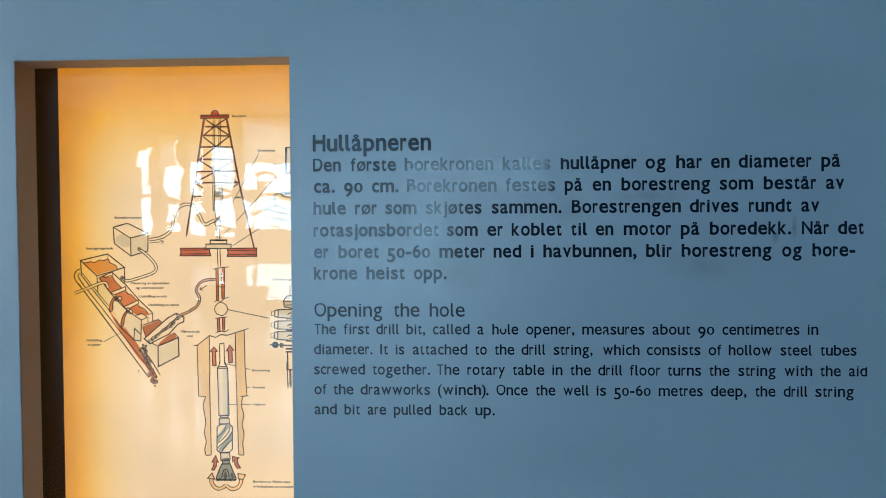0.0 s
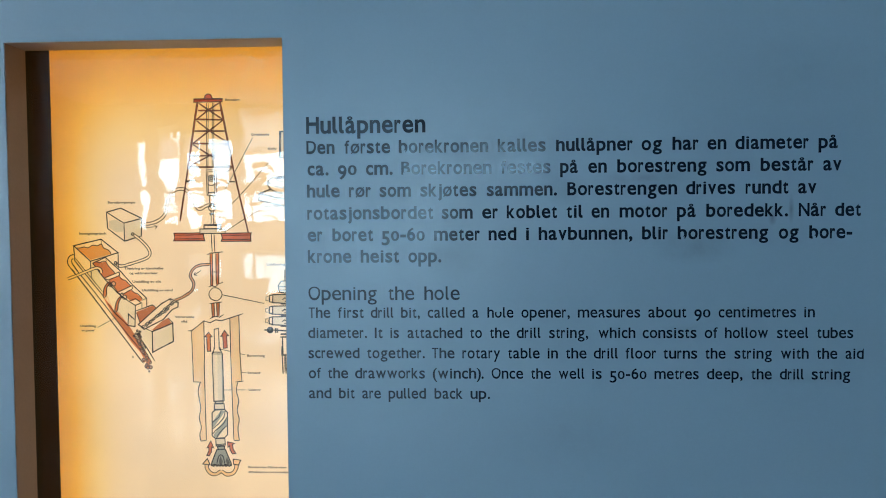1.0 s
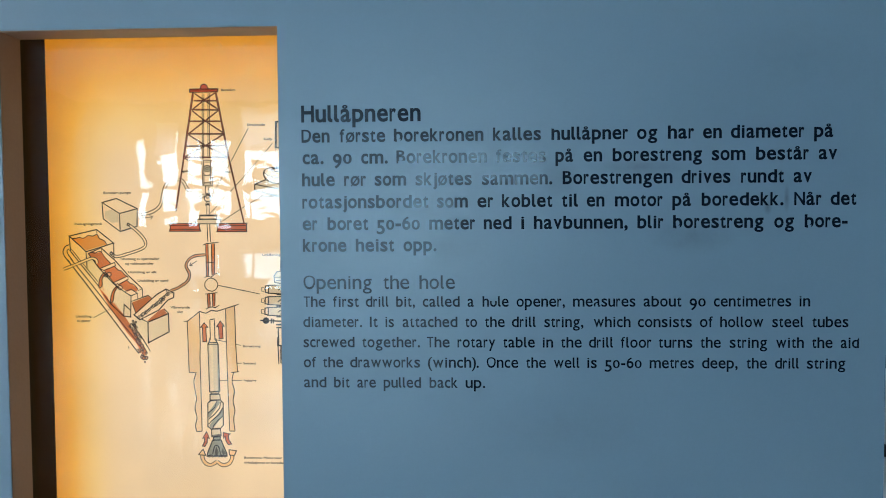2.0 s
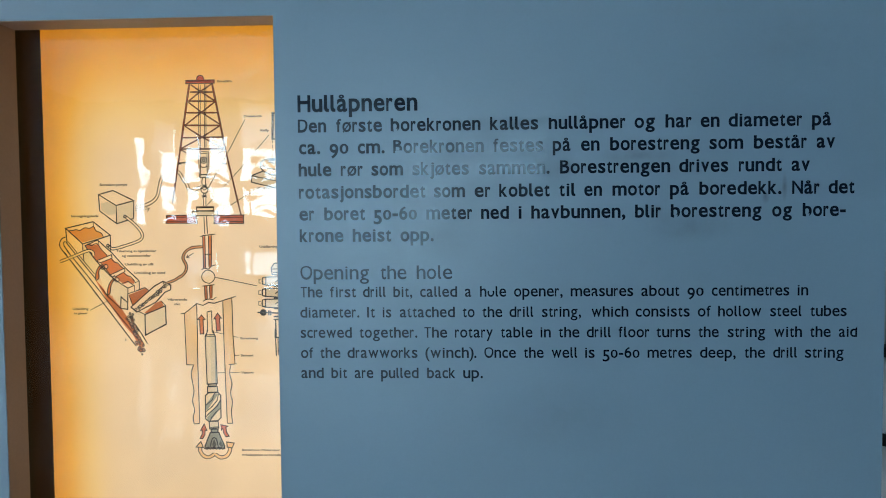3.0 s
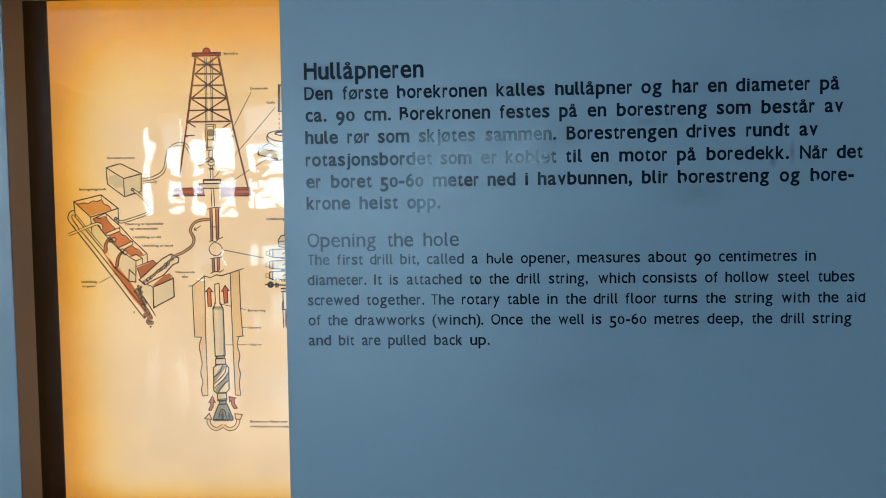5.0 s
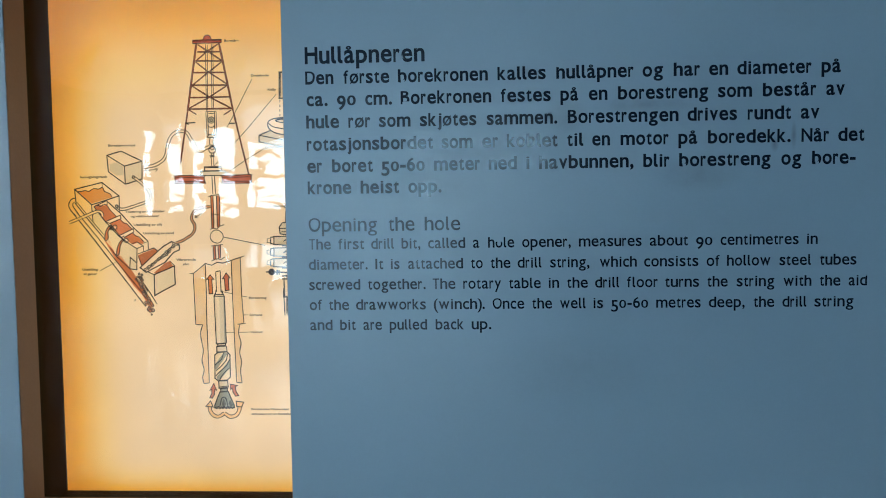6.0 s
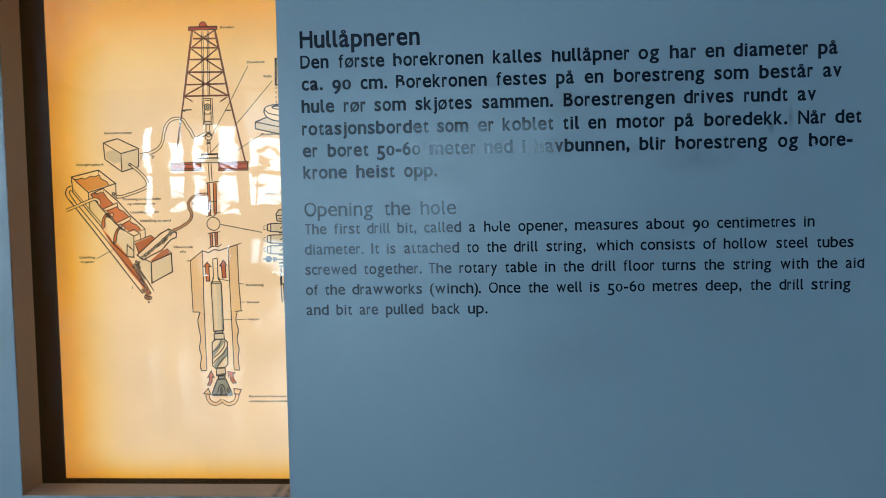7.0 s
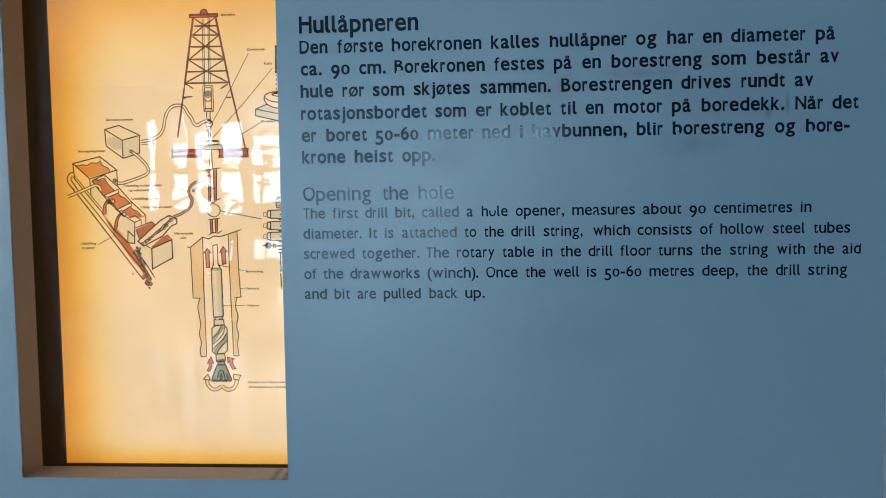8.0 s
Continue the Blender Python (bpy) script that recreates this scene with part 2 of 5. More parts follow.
bm = box(bmesh.new(), WEST - 0.2, EAST + 0.2, SOUTH - 0.2, NORTH + 0.2, TOP, TOP + 0.2)
setting(part("ceiling", bm, CEILING_WHITE), "plain white hall ceiling", "ceiling")

# windows opposite the exhibition wall: start, end, sill, head
SOUTH_WINDOWS = [(-6.58, -6.32, 1.45, 3.2), (-6.08, -5.7, 1.5, 3.38), (-5.57, -5.22, 1.45, 3.2), (-5.08, -4.6, 1.4, 3.2), (-4.42, -3.3, 1.55, 3.72), (-5.5, -4.85, 0.12, 0.85), (-4.42, -3.3, 0.12, 0.9), (-3.24, -1.27, 0.12, 3.72), (-1.2, -0.24, 0.12, 3.04), (-0.18, 1.7, 2.25, 3.04)]
# unseen west windows, added to light the exhibition wall from the left
ADDED_WINDOWS = [(-8.6, -6.9, 0.3, 3.72), (-6.6, -4.9, 0.3, 3.72), (-4.6, -2.9, 0.3, 3.72), (-2.6, -1.0, 0.3, 3.72)]
bm = wall_with_openings("x", (WEST - 0.2, EAST), SOUTH_WINDOWS, 0.0, TOP, SOUTH - 0.25, SOUTH)
setting(part("wall_south", bm, ROOM_WHITE), "grey hall wall with a row of windows", "wall")
bm = wall_with_openings("y", (SOUTH, NORTH), ADDED_WINDOWS, 0.0, TOP, WEST - 0.2, WEST)
setting(part("wall_west", bm, ROOM_WHITE), "unseen grey hall wall with wide windows added for side light", "wall")


def window(name, along, a, b, z0, z1, face):
    """A window in its opening: frame, bars and panes. face: the plane of the wall's inner side."""
    w = setting(thing(name, (0, 0, 0), "", ""), "dark-framed window onto a bright overcast sky", "window")
    t = 0.035 if b - a > 0.5 else 0.012

    def slab(bm, p, q, r, s, d0, d1):
        return box(bm, p, q, face - d1, face - d0, r, s) if along == "x" else box(bm, face - d1, face - d0, p, q, r, s)

    bm = bmesh.new()
    slab(bm, a, a + t, z0, z1, 0.08, 0.14)
    slab(bm, b - t, b, z0, z1, 0.08, 0.14)
    slab(bm, a + t, b - t, z0, z0 + t, 0.08, 0.14)
    slab(bm, a + t, b - t, z1 - t, z1, 0.08, 0.14)
    part("window_frame", bm, FRAME_DARK, w)
    n = max(1, round((b - a) / 1.05))
    rows = [z0 + t, 2.22, z1 - t] if z0 < 2.0 < z1 else [z0 + t, z1 - t]
    for i in range(1, n):
        x = a + (b - a) * i / n
        part("window_bar", slab(bmesh.new(), x - 0.03, x + 0.03, z0 + t, z1 - t, 0.09, 0.13), FRAME_DARK, w)
    if len(rows) == 3:
        part("window_bar", slab(bmesh.new(), a + t, b - t, 2.175, 2.265, 0.085, 0.135), FRAME_DARK, w)
    for i in range(n):
        for lo, hi in zip(rows, rows[1:]):
            x0, x1 = a + (b - a) * i / n + 0.005, a + (b - a) * (i + 1) / n - 0.005
            pane = part("pane", slab(bmesh.new(), x0, x1, lo, hi, 0.108, 0.112), WINDOW_PANE, w)
            pane.visible_shadow = False
    return w


for i, (a, b, z0, z1) in enumerate(SOUTH_WINDOWS):
    window("window_%d" % (i + 1), "x", a, b, z0, z1, SOUTH)
for i, (a, b, z0, z1) in enumerate(ADDED_WINDOWS):
    window("window_%d" % (i + 1 + len(SOUTH_WINDOWS)), "y", a, b, z0, z1, WEST)

bm = box(bmesh.new(), -60, 60, -60, 60, -0.5, -0.25)
setting(part("ground", bm, GROUND), "grey paved ground outside the hall", "ground")
bm = box(bmesh.new(), -16, 10, -17.0, -16.9, -0.24, 9)
setting(part("backdrop", bm, SKY_FRONT), "pale bright overcast sky outside the windows", "sky")
# added glowing sheet that shines in through the unseen west windows
bm = box(bmesh.new(), -11.6, -11.5, -14, 4, -0.24, 9)
setting(part("added_side_backdrop", bm, SIDE_LIGHT), "unseen glowing sheet added outside the side windows to light the wall", "sky")

# ---- the light box in the wall ----
light_box = thing("light_box", (-0.212, 0.11, 1.004), "recessed light box with a glowing backlit drilling diagram", "light box")
off = Matrix.Translation((0.212, -0.11, -1.004))


def box_part(name, bm, mat, parent=light_box, label="", smooth=False):
    """A part given in hall coordinates."""
    if parent is light_box:
        bm.transform(off)
    return part(name, bm, mat, parent, label, smooth)


lin = 0.0008
x0, x1, z0, z1 = OPEN[0] - lin, OPEN[1] + lin, OPEN[2] - lin, OPEN[3] + lin
for c in ((x0, x0 + lin, z0, z1), (x1 - lin, x1, z0, z1), (x0 + lin, x1 - lin, z0, z0 + lin), (x0 + lin, x1 - lin, z1 - lin, z1)):
    box_part("reveal_board", box(bmesh.new(), c[0], c[1], 0.0012, SKIN + 0.001, c[2], c[3]), REVEAL_PAINT, label="grey-brown painted reveal board")
bx0, bx1, bz0, bz1 = BOX
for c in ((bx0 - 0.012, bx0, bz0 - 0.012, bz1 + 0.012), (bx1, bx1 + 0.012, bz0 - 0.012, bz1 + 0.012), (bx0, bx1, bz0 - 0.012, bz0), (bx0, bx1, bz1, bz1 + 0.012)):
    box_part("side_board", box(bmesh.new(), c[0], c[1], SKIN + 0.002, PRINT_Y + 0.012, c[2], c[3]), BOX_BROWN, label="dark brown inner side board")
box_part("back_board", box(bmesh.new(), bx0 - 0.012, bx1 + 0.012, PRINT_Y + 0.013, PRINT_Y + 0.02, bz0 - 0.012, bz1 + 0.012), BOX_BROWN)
pane = box_part("glass_pane", box(bmesh.new(), bx0 + 0.001, bx1 - 0.001, SKIN + 0.006, SKIN + 0.010, bz0 + 0.001, bz1 - 0.001), PANE, label="clear shiny glass pane")
pane.visible_shadow = False
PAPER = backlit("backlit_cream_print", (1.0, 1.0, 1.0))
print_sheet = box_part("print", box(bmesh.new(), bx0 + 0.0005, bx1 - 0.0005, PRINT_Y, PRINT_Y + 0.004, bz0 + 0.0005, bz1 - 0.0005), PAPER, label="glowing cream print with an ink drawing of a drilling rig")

# inks of the print; each tints the same painted glow, as if light came through
INK = backlit("black_ink", (0.01, 0.008, 0.008), 0.007)
RED = backlit("red_ink", (0.52, 0.12, 0.075), 0.05, 0.25)
BEAM = backlit("red_brown_ink", (0.6, 0.2, 0.13), 0.05, 0.25)
RUST = backlit("rust_ink", (0.62, 0.25, 0.115), 0.05, 0.3)
BROWN = backlit("brown_ink", (0.29, 0.095, 0.055), 0.04, 0.3)
ORANGE = backlit("orange_ink", (0.80, 0.46, 0.16), 0.06, 0.1)
ARROW = backlit("pale_orange_ink", (0.97, 0.80, 0.58), 0.08, 0.1)
TAN = backlit("tan_ink", (0.9, 0.79, 0.62), 0.08, 0.1)
GREY = backlit("grey_green_ink", (0.76, 0.81, 0.83), 0.08, 0.1)
STEEL_INK = backlit("blue_grey_ink", (0.33, 0.42, 0.5), 0.06, 0.2)
DARK = backlit("dark_grey_ink", (0.1, 0.12, 0.14), 0.04, 0.2)
PURPLE = backlit("purple_grey_ink", (0.55, 0.42, 0.45), 0.06, 0.2)
ARROW_DARK = backlit("faded_brown_ink", (0.72, 0.45, 0.30), 0.06, 0.3)
LIGHT = backlit("light_grey_ink", (0.88, 0.92, 0.90), 0.09, 0.12)
CREAM = backlit("paper_white_ink", (1.0, 1.0, 0.98), 0.1)


def curved(pts, steps=6):
    """A smooth line through the points."""
    p = [Vector(q) for q in pts]
    p = [p[0] * 2 - p[1]] + p + [p[-1] * 2 - p[-2]]
    line = []
    for a, b, c, d in zip(p, p[1:], p[2:], p[3:]):
        for i in range(steps):
            t = i / steps
            line.append(0.5 * (2 * b + (c - a) * t + (2 * a - 5 * b + 4 * c - d) * t * t + (3 * b - a - 3 * c + d) * t ** 3))
    return line + [p[-2]]


class Sketch:
    """One drawn item: fills and pen strokes laid on the print, each a hair above the last."""

    def __init__(self, name, label):
        self.name, self.label, self.mats = name, label, []
        self.verts, self.faces, self.slots, self.lift = [], [], [], 0.10

    def face_run(self, pts, faces, mat):
        if mat not in self.mats:
            self.mats.append(mat)
        base = len(self.verts)
        self.verts += [(BOX[0] + 0.001 * x, PRINT_Y - 0.001 * self.lift, BOX[2] + 0.001 * z) for x, z in pts]
        self.faces += [tuple(base + i for i in f) for f in faces]
        self.slots += [self.mats.index(mat)] * len(faces)
        self.lift += 0.008

    def fill(self, mat, pts):
        area = sum(a[0] * b[1] - b[0] * a[1] for a, b in zip(pts, pts[1:] + pts[:1]))
        pts = pts if area > 0 else pts[::-1]
        self.face_run(pts, [tuple(range(len(pts)))], mat)

    def ribbon(self, mat, width, line, wobble=0.12):
        fine = []
        for a, b in zip(line, line[1:]):
            n = max(1, int((b - a).length / 6))
            fine += [a.lerp(b, i / n) for i in range(n)]
        fine.append(line[-1])
        closed = (fine[0] - fine[-1]).length < 1e-6
        edge = []
        for i, p in enumerate(fine):
            before = fine[i - 1] if i else (fine[-2] if closed else p)
            after = fine[i + 1] if i < len(fine) - 1 else (fine[1] if closed else p)
            d, e = (p - before), (after - p)
            d = d.normalized() if d.length > 1e-9 else e.normalized()
            e = e.normalized() if e.length > 1e-9 else d
            m = d + e
            m = m.normalized() if m.length > 0.3 else d
            side = Vector((-m.y, m.x)) / max(0.5, m.dot(d))
            k = noise.noise((p.x * 0.11, p.y * 0.11, 3.0))
            w = 0.5 * width * (1 + 0.25 * k)
            if not closed and i in (0, len(fine) - 1):
                w *= 0.75
            q = p + side.normalized() * wobble * noise.noise((p.x * 0.09, p.y * 0.09, 9.0))
            edge += [q + side * w, q - side * w]
        self.face_run([tuple(v) for v in edge], [(2 * i, 2 * i + 1, 2 * i + 3, 2 * i + 2) for i in range(len(fine) - 1)], mat)

    def ink(self, width, pts, smooth=False):
        self.ribbon(INK, 0.42 + 0.98 * width, curved(pts) if smooth else [Vector(p) for p in pts], 0.25)

    def tube(self, mat, width, pts, smooth=False):
        line = curved(pts) if smooth else [Vector(p) for p in pts]
        rim = 2.6 if width > 3.5 else 1.6
        self.ribbon(INK, width + 0.8, line)
        self.ribbon(mat, max(0.9, width + 0.8 - rim), line)

    def ring(self, x, z, r, width, mat=None):
        n = 22 if r > 5 else 9
        rough = 0.03 if r > 3 else 0.22
        loop = []
        for i in range(n):
            a = 2 * math.pi * i / n
            k = r * (1 + rough * noise.noise((x + 3 * math.cos(a), z + 3 * math.sin(a), 1.0)) * 2)
            loop.append(Vector((x + k * math.cos(a), z + k * math.sin(a))))
        if mat:
            self.fill(mat, [tuple(p) for p in loop])
        self.ribbon(INK, 0.25 + 1.0 * width, loop + [loop[0].copy()], 0.05)

    def done(self):
        me = bpy.data.meshes.new(self.name)
        me.from_pydata(self.verts, [], self.faces)
        for m in self.mats:
            me.materials.append(m)
        me.polygons.foreach_set("material_index", self.slots)
        me.transform(off)
        me.update()
        ob = new(self.name, me)
        ob.parent = print_sheet
        return tagged(ob, self.label)


STEEL_POST = STEEL
STEEL = STEEL_INK


def glyphs(text, offset, extrude=0.006):
    """Text as a mesh of the built-in font, one unit to the em."""
    cu = bpy.data.curves.new("glyphs", "FONT")
    cu.body, cu.size, cu.offset, cu.resolution_u, cu.extrude = text, 1.0, offset, 4, extrude
    cu.fill_mode = "FRONT"
    ob = new("glyphs", cu)
    me = bpy.data.meshes.new_from_object(ob.evaluated_get(bpy.context.evaluated_depsgraph_get()))
    bpy.data.objects.remove(ob)
    bpy.data.curves.remove(cu)
    bm = bmesh.new()
    bm.from_mesh(me)
    bpy.data.meshes.remove(me)
    return bm


def extent(bm, axis):
    v = [p.co[axis] for p in bm.verts]
    return min(v), max(v)


CAP_EM = extent(glyphs("H", 0.0), 1)[1]
X_EM = extent(glyphs("x", 0.0), 1)[1]


def caption(text, x0, x1, z, cap):
    bm = glyphs(text, 0.026, 0.0)
    p, q = extent(bm, 0)
    k, s = 0.001 * cap / CAP_EM, 0.001 * (x1 - x0) / (q - p)
    bm.transform(off @ Matrix(((s, 0, 0, BOX[0] + 0.001 * x0 - p * s), (0, 0, -1, PRINT_Y - 0.0004), (0, k, 0, BOX[2] + 0.001 * z), (0, 0, 0, 1))))
    return part("caption", bm, INK, print_sheet, "small printed caption")


# ---- the drawing on the print, in millimetres from its lower corner ----
pen = Sketch("derrick_drawing", "ink drawing of a rust-red drilling derrick")
pen.tube(BROWN, 2.3, ((231.1, 696.2), (214.2, 593.9)))
pen.tube(BROWN, 2.3, ((266.3, 696), (285.5, 592.1)))
pen.tube(BROWN, 1.7, ((214.2, 593.9), (200.4, 514.7)))
pen.tube(BROWN, 1.8, ((285.5, 592.1), (306.8, 495.9)))
pen.tube(BROWN, 1.8, ((231.8, 683.7), (267.9, 683.2)))
pen.tube(BROWN, 1.8, ((228.7, 670.3), (270.4, 669.1)))
pen.tube(BROWN, 1.8, ((225.7, 652.5), (274.2, 652)))
pen.tube(BROWN, 1.8, ((222.1, 633.5), (278, 632.6)))
pen.tube(BROWN, 1.8, ((218.5, 614.6), (281.2, 614.9)))
pen.tube(BROWN, 1.8, ((214.9, 597.5), (284.1, 597)))
pen.tube(BROWN, 1.5, ((233.1, 695), (248.9, 683.8), (270.4, 669.6)))
pen.tube(BROWN, 1.5, ((265.4, 695.2), (247.4, 683.9), (229.6, 670.2)))
pen.tube(BROWN, 1.5, ((229.2, 668.5), (249.3, 652.7), (278, 633.5)))
pen.tube(BROWN, 1.5, ((269.7, 668.2), (247.8, 651.9), (223, 633.5)))
pen.tube(BROWN, 1.5, ((223, 632.1), (248, 615.8), (282.7, 597.3)))
pen.tube(BROWN, 1.5, ((277.1, 632.1), (248, 614.4), (215.9, 598.1)))
pen.tube(BROWN, 1.5, ((216.4, 596.1), (228, 589.2)))
pen.tube(BROWN, 1.5, ((282.6, 595), (270.6, 587.6)))
pen.ink(1.8, ((211.2, 576.2), (226, 576.7)))
pen.ink(2.2, ((279, 574.6), (287.2, 574.4)))
pen.ink(1.6, ((211.2, 576.2), (215.6, 573.8)))
pen.ink(0.7, ((245.4, 695.2), (243.8, 594.5)))
pen.ink(0.7, ((248.1, 694.6), (245.8, 594.5)))
pen.ink(0.7, ((254.5, 695.5), (252.4, 595.8)))
pen.ink(0.7, ((256.9, 694.9), (254.7, 595.7)))
pen.fill(RED, ((226, 701.4), (270, 701.5), (269.8, 696.7), (225.8, 696.4)))
pen.ink(1.1, ((226, 701.4), (270, 701.5), (269.8, 696.7), (225.8, 696.4), (226, 701.4)))
pen.ink(0.6, ((226.5, 699.7), (269.6, 699.8)))
pen.fill(RED, ((242.4, 701.8), (243.8, 706.5), (248.2, 708.7), (252.6, 706.8), (254.2, 702)))
pen.ink(1, ((242.4, 701.8), (243.8, 706.5), (248.2, 708.7), (252.6, 706.8), (254.2, 702)), True)
pen.done()
pen = Sketch("travelling_block_drawing", "ink drawing of a hoisting block and hook")
pen.fill(CREAM, ((242.8, 593.1), (259, 592.7), (258.3, 553.4), (243, 553.7)))
pen.ink(0.9, ((242.8, 593.1), (243.6, 553.7)))
pen.ink(0.9, ((245.5, 593.1), (245.6, 553.6)))
pen.ink(0.9, ((256.1, 592.8), (255.7, 553.4)))
pen.ink(0.9, ((258.7, 592.7), (258.6, 553.4)))
pen.ink(0.9, ((242.8, 593.1), (259, 592.7)))
pen.ink(0.9, ((243, 553.7), (258.6, 553.4)))
pen.ink(0.9, ((246.6, 590.2), (256.3, 590)))
pen.fill(GREY, ((243.9, 554.3), (246.4, 558.5), (254.6, 558.3), (256.9, 554)))
pen.ink(1, ((243.9, 554.3), (246.4, 558.5), (254.6, 558.3), (256.9, 554)))
pen.ring(250.7, 580.1, 4.9, 1.1, GREY)
pen.ring(250.7, 580.1, 2.0, 1.4)
pen.ink(1, ((244.5, 573.1), (247.4, 569.6), (253.2, 569.5), (256.3, 572.8)), True)
pen.fill(CREAM, ((248, 553.6), (253.3, 553.5), (252.5, 546.6), (253.8, 542), (247.6, 542.1), (247.2, 546.7)))
pen.ink(1, ((248, 553.6), (253.3, 553.5), (252.5, 546.6), (253.8, 542), (247.6, 542.1), (247.2, 546.7), (248, 553.6)))
pen.ring(250.9, 535.2, 5.5, 1.2, CREAM)
pen.ring(251, 537.2, 2.6, 1)
pen.ink(1, ((246.2, 535.9), (249.3, 538.7), (252.8, 538.6), (255.7, 535.7)), True)
pen.ink(1, ((248.9, 529.5), (250, 526), (252.4, 526), (253.1, 529.4)))
pen.ink(1.6, ((246.5, 526.1), (254.7, 523.6)))
pen.ink(1.4, ((247, 523.5), (254.1, 525.9)))
pen.ink(0.9, ((249.6, 523.2), (248.9, 509.4)))
pen.ink(0.9, ((252.9, 523.1), (252.7, 509.3)))
pen.done()
pen = Sketch("rotary_table_drawing", "ink drawing of the rotary table and rust-red floor beams")
pen.fill(BEAM, ((264.7, 495.3), (311.2, 495.8), (310.2, 491.5), (310.8, 482.9), (264.3, 483.2), (265.9, 488.1)))
pen.ink(1.2, ((264.7, 495.3), (311.2, 495.8), (310.2, 491.5), (310.8, 482.9), (264.3, 483.2), (265.9, 488.1), (264.7, 495.3)))
pen.ink(0.9, ((265.4, 492.4), (310.3, 492.4)))
pen.ink(0.9, ((265.5, 486.1), (310.6, 486.1)))
pen.fill(BEAM, ((190.5, 495.9), (237.9, 496.3), (236.6, 492.3), (238.6, 484.1), (189.7, 484.2), (191.6, 489.5)))
pen.ink(1.2, ((190.5, 495.9), (237.9, 496.3), (236.6, 492.3), (238.6, 484.1), (189.7, 484.2), (191.6, 489.5), (190.5, 495.9)))
pen.ink(0.9, ((191, 493), (237.2, 493.4)))
pen.ink(0.9, ((191, 487.2), (237.7, 487)))
pen.fill(GREY, ((231.4, 502.3), (270.8, 502.1), (270.6, 495.2), (231.2, 495.4)))
pen.ink(1.1, ((231.4, 502.3), (270.8, 502.1), (270.6, 495.2), (231.2, 495.4), (231.4, 502.3)))
pen.fill(CREAM, ((237.9, 508.8), (264.2, 508.8), (264, 502.8), (237.7, 502.7)))
pen.ink(1.2, ((237.9, 508.8), (264.2, 508.8), (264, 502.8), (237.7, 502.7), (237.9, 508.8)))
pen.ink(0.8, ((237.8, 507.3), (264.2, 507.4)))
pen.done()
pen = Sketch("mud_hose_drawing", "ink drawing of a curved mud hose")
pen.tube(CREAM, 4.6, ((141.7, 509.3), (159.8, 512.9), (172, 519.6), (178.3, 529.3), (181.2, 543), (186.5, 555.9), (195, 562.8), (204.9, 564), (212.7, 560.7), (218.3, 550.8), (222.9, 545), (226.7, 536.3), (231.9, 532.7), (239.4, 536.6), (246.9, 539.9)), True)
pen.done()
pen = Sketch("pump_drawing", "ink drawing of a mud pump box")
pen.fill(CREAM, ((84.7, 529.3), (107.4, 535.4), (140.1, 519.4), (139, 492), (112.3, 484.3), (86, 504)))
pen.fill(LIGHT, ((111.9, 512.2), (140.1, 519.4), (139, 492), (112.3, 484.3)))
pen.fill(GREY, ((88.6, 515.6), (100.1, 518.2), (110.4, 511.4), (110.8, 498.9), (99.3, 497.9), (88.2, 505.1)))
pen.ink(1.3, ((84.7, 529.3), (107.4, 535.4), (140.1, 519.4), (111.9, 512.2), (84.7, 529.3)))
pen.ink(1.3, ((84.7, 529.3), (86, 504), (112.3, 484.3), (139, 492), (140.1, 519.4)))
pen.ink(1.3, ((111.9, 512.2), (112.3, 484.3)))
pen.tube(CREAM, 4.2, ((125.6, 495.1), (137.8, 485.6), (148.8, 473.8), (152, 464.2), (146.3, 457.6), (127.5, 450.9), (106.2, 445.5), (97.3, 450)), True)
pen.ring(125.6, 495.1, 2.0, 1.6)
pen.ring(97.3, 450.3, 2.0, 1.6)
pen.ink(0.8, ((141.6, 504.4), (163.2, 506.5)))
pen.ink(0.9, ((158.8, 508.9), (164.1, 506.8), (160.9, 502.5)))
pen.done()
pen = Sketch("mud_tank_drawing", "ink drawing of an open mud tank with orange mud")
pen.fill(CREAM, ((31.3, 477.6), (75, 487.5), (101.6, 466.3), (101.2, 441.4), (145.3, 394.6), (145.1, 381.4), (125.2, 350.5), (114.7, 353.4), (57.4, 425.3), (33.8, 453.3)))
pen.fill(LIGHT, ((57.3, 453.2), (58, 426.8), (75.1, 406.2), (76.5, 397.4), (116.2, 353.4), (125.8, 351.4), (127.2, 384.3), (116.8, 391.6)))
pen.fill(ORANGE, ((35.7, 474.1), (47.8, 475.3), (53.7, 474.1), (61.3, 478.2), (68.8, 477.5), (75.4, 479.9), (80.7, 472.8), (87.6, 469.3), (90.5, 464.3), (57.3, 455.3)))
pen.ink(1, ((35.7, 474.1), (41.7, 474.1), (47.8, 475.5), (53.7, 474.1), (61.3, 478.2), (68.8, 477.5), (75.4, 479.9), (78.6, 474), (82.2, 472.2), (87.6, 469.3), (90.5, 464.3)), True)
pen.ink(1.4, ((31.3, 477.6), (75, 487.5), (101.6, 466.3), (57.3, 453.2), (31.3, 477.6)))
pen.ink(1, ((75, 487.5), (75.4, 479.9)))
pen.ink(1.4, ((31.3, 477.6), (32.9, 453.3)))
pen.ink(1.2, ((57.3, 453.2), (58.3, 426.8)))
pen.ink(1.2, ((101.6, 466.3), (101.5, 441.4)))
pen.fill(RUST, ((60.8, 449.4), (68.4, 452.9), (75.9, 451.7), (81.3, 452.9), (89.2, 442.9), (96.6, 434.7), (97.1, 431.8), (80, 426.5), (71.1, 436.5)))
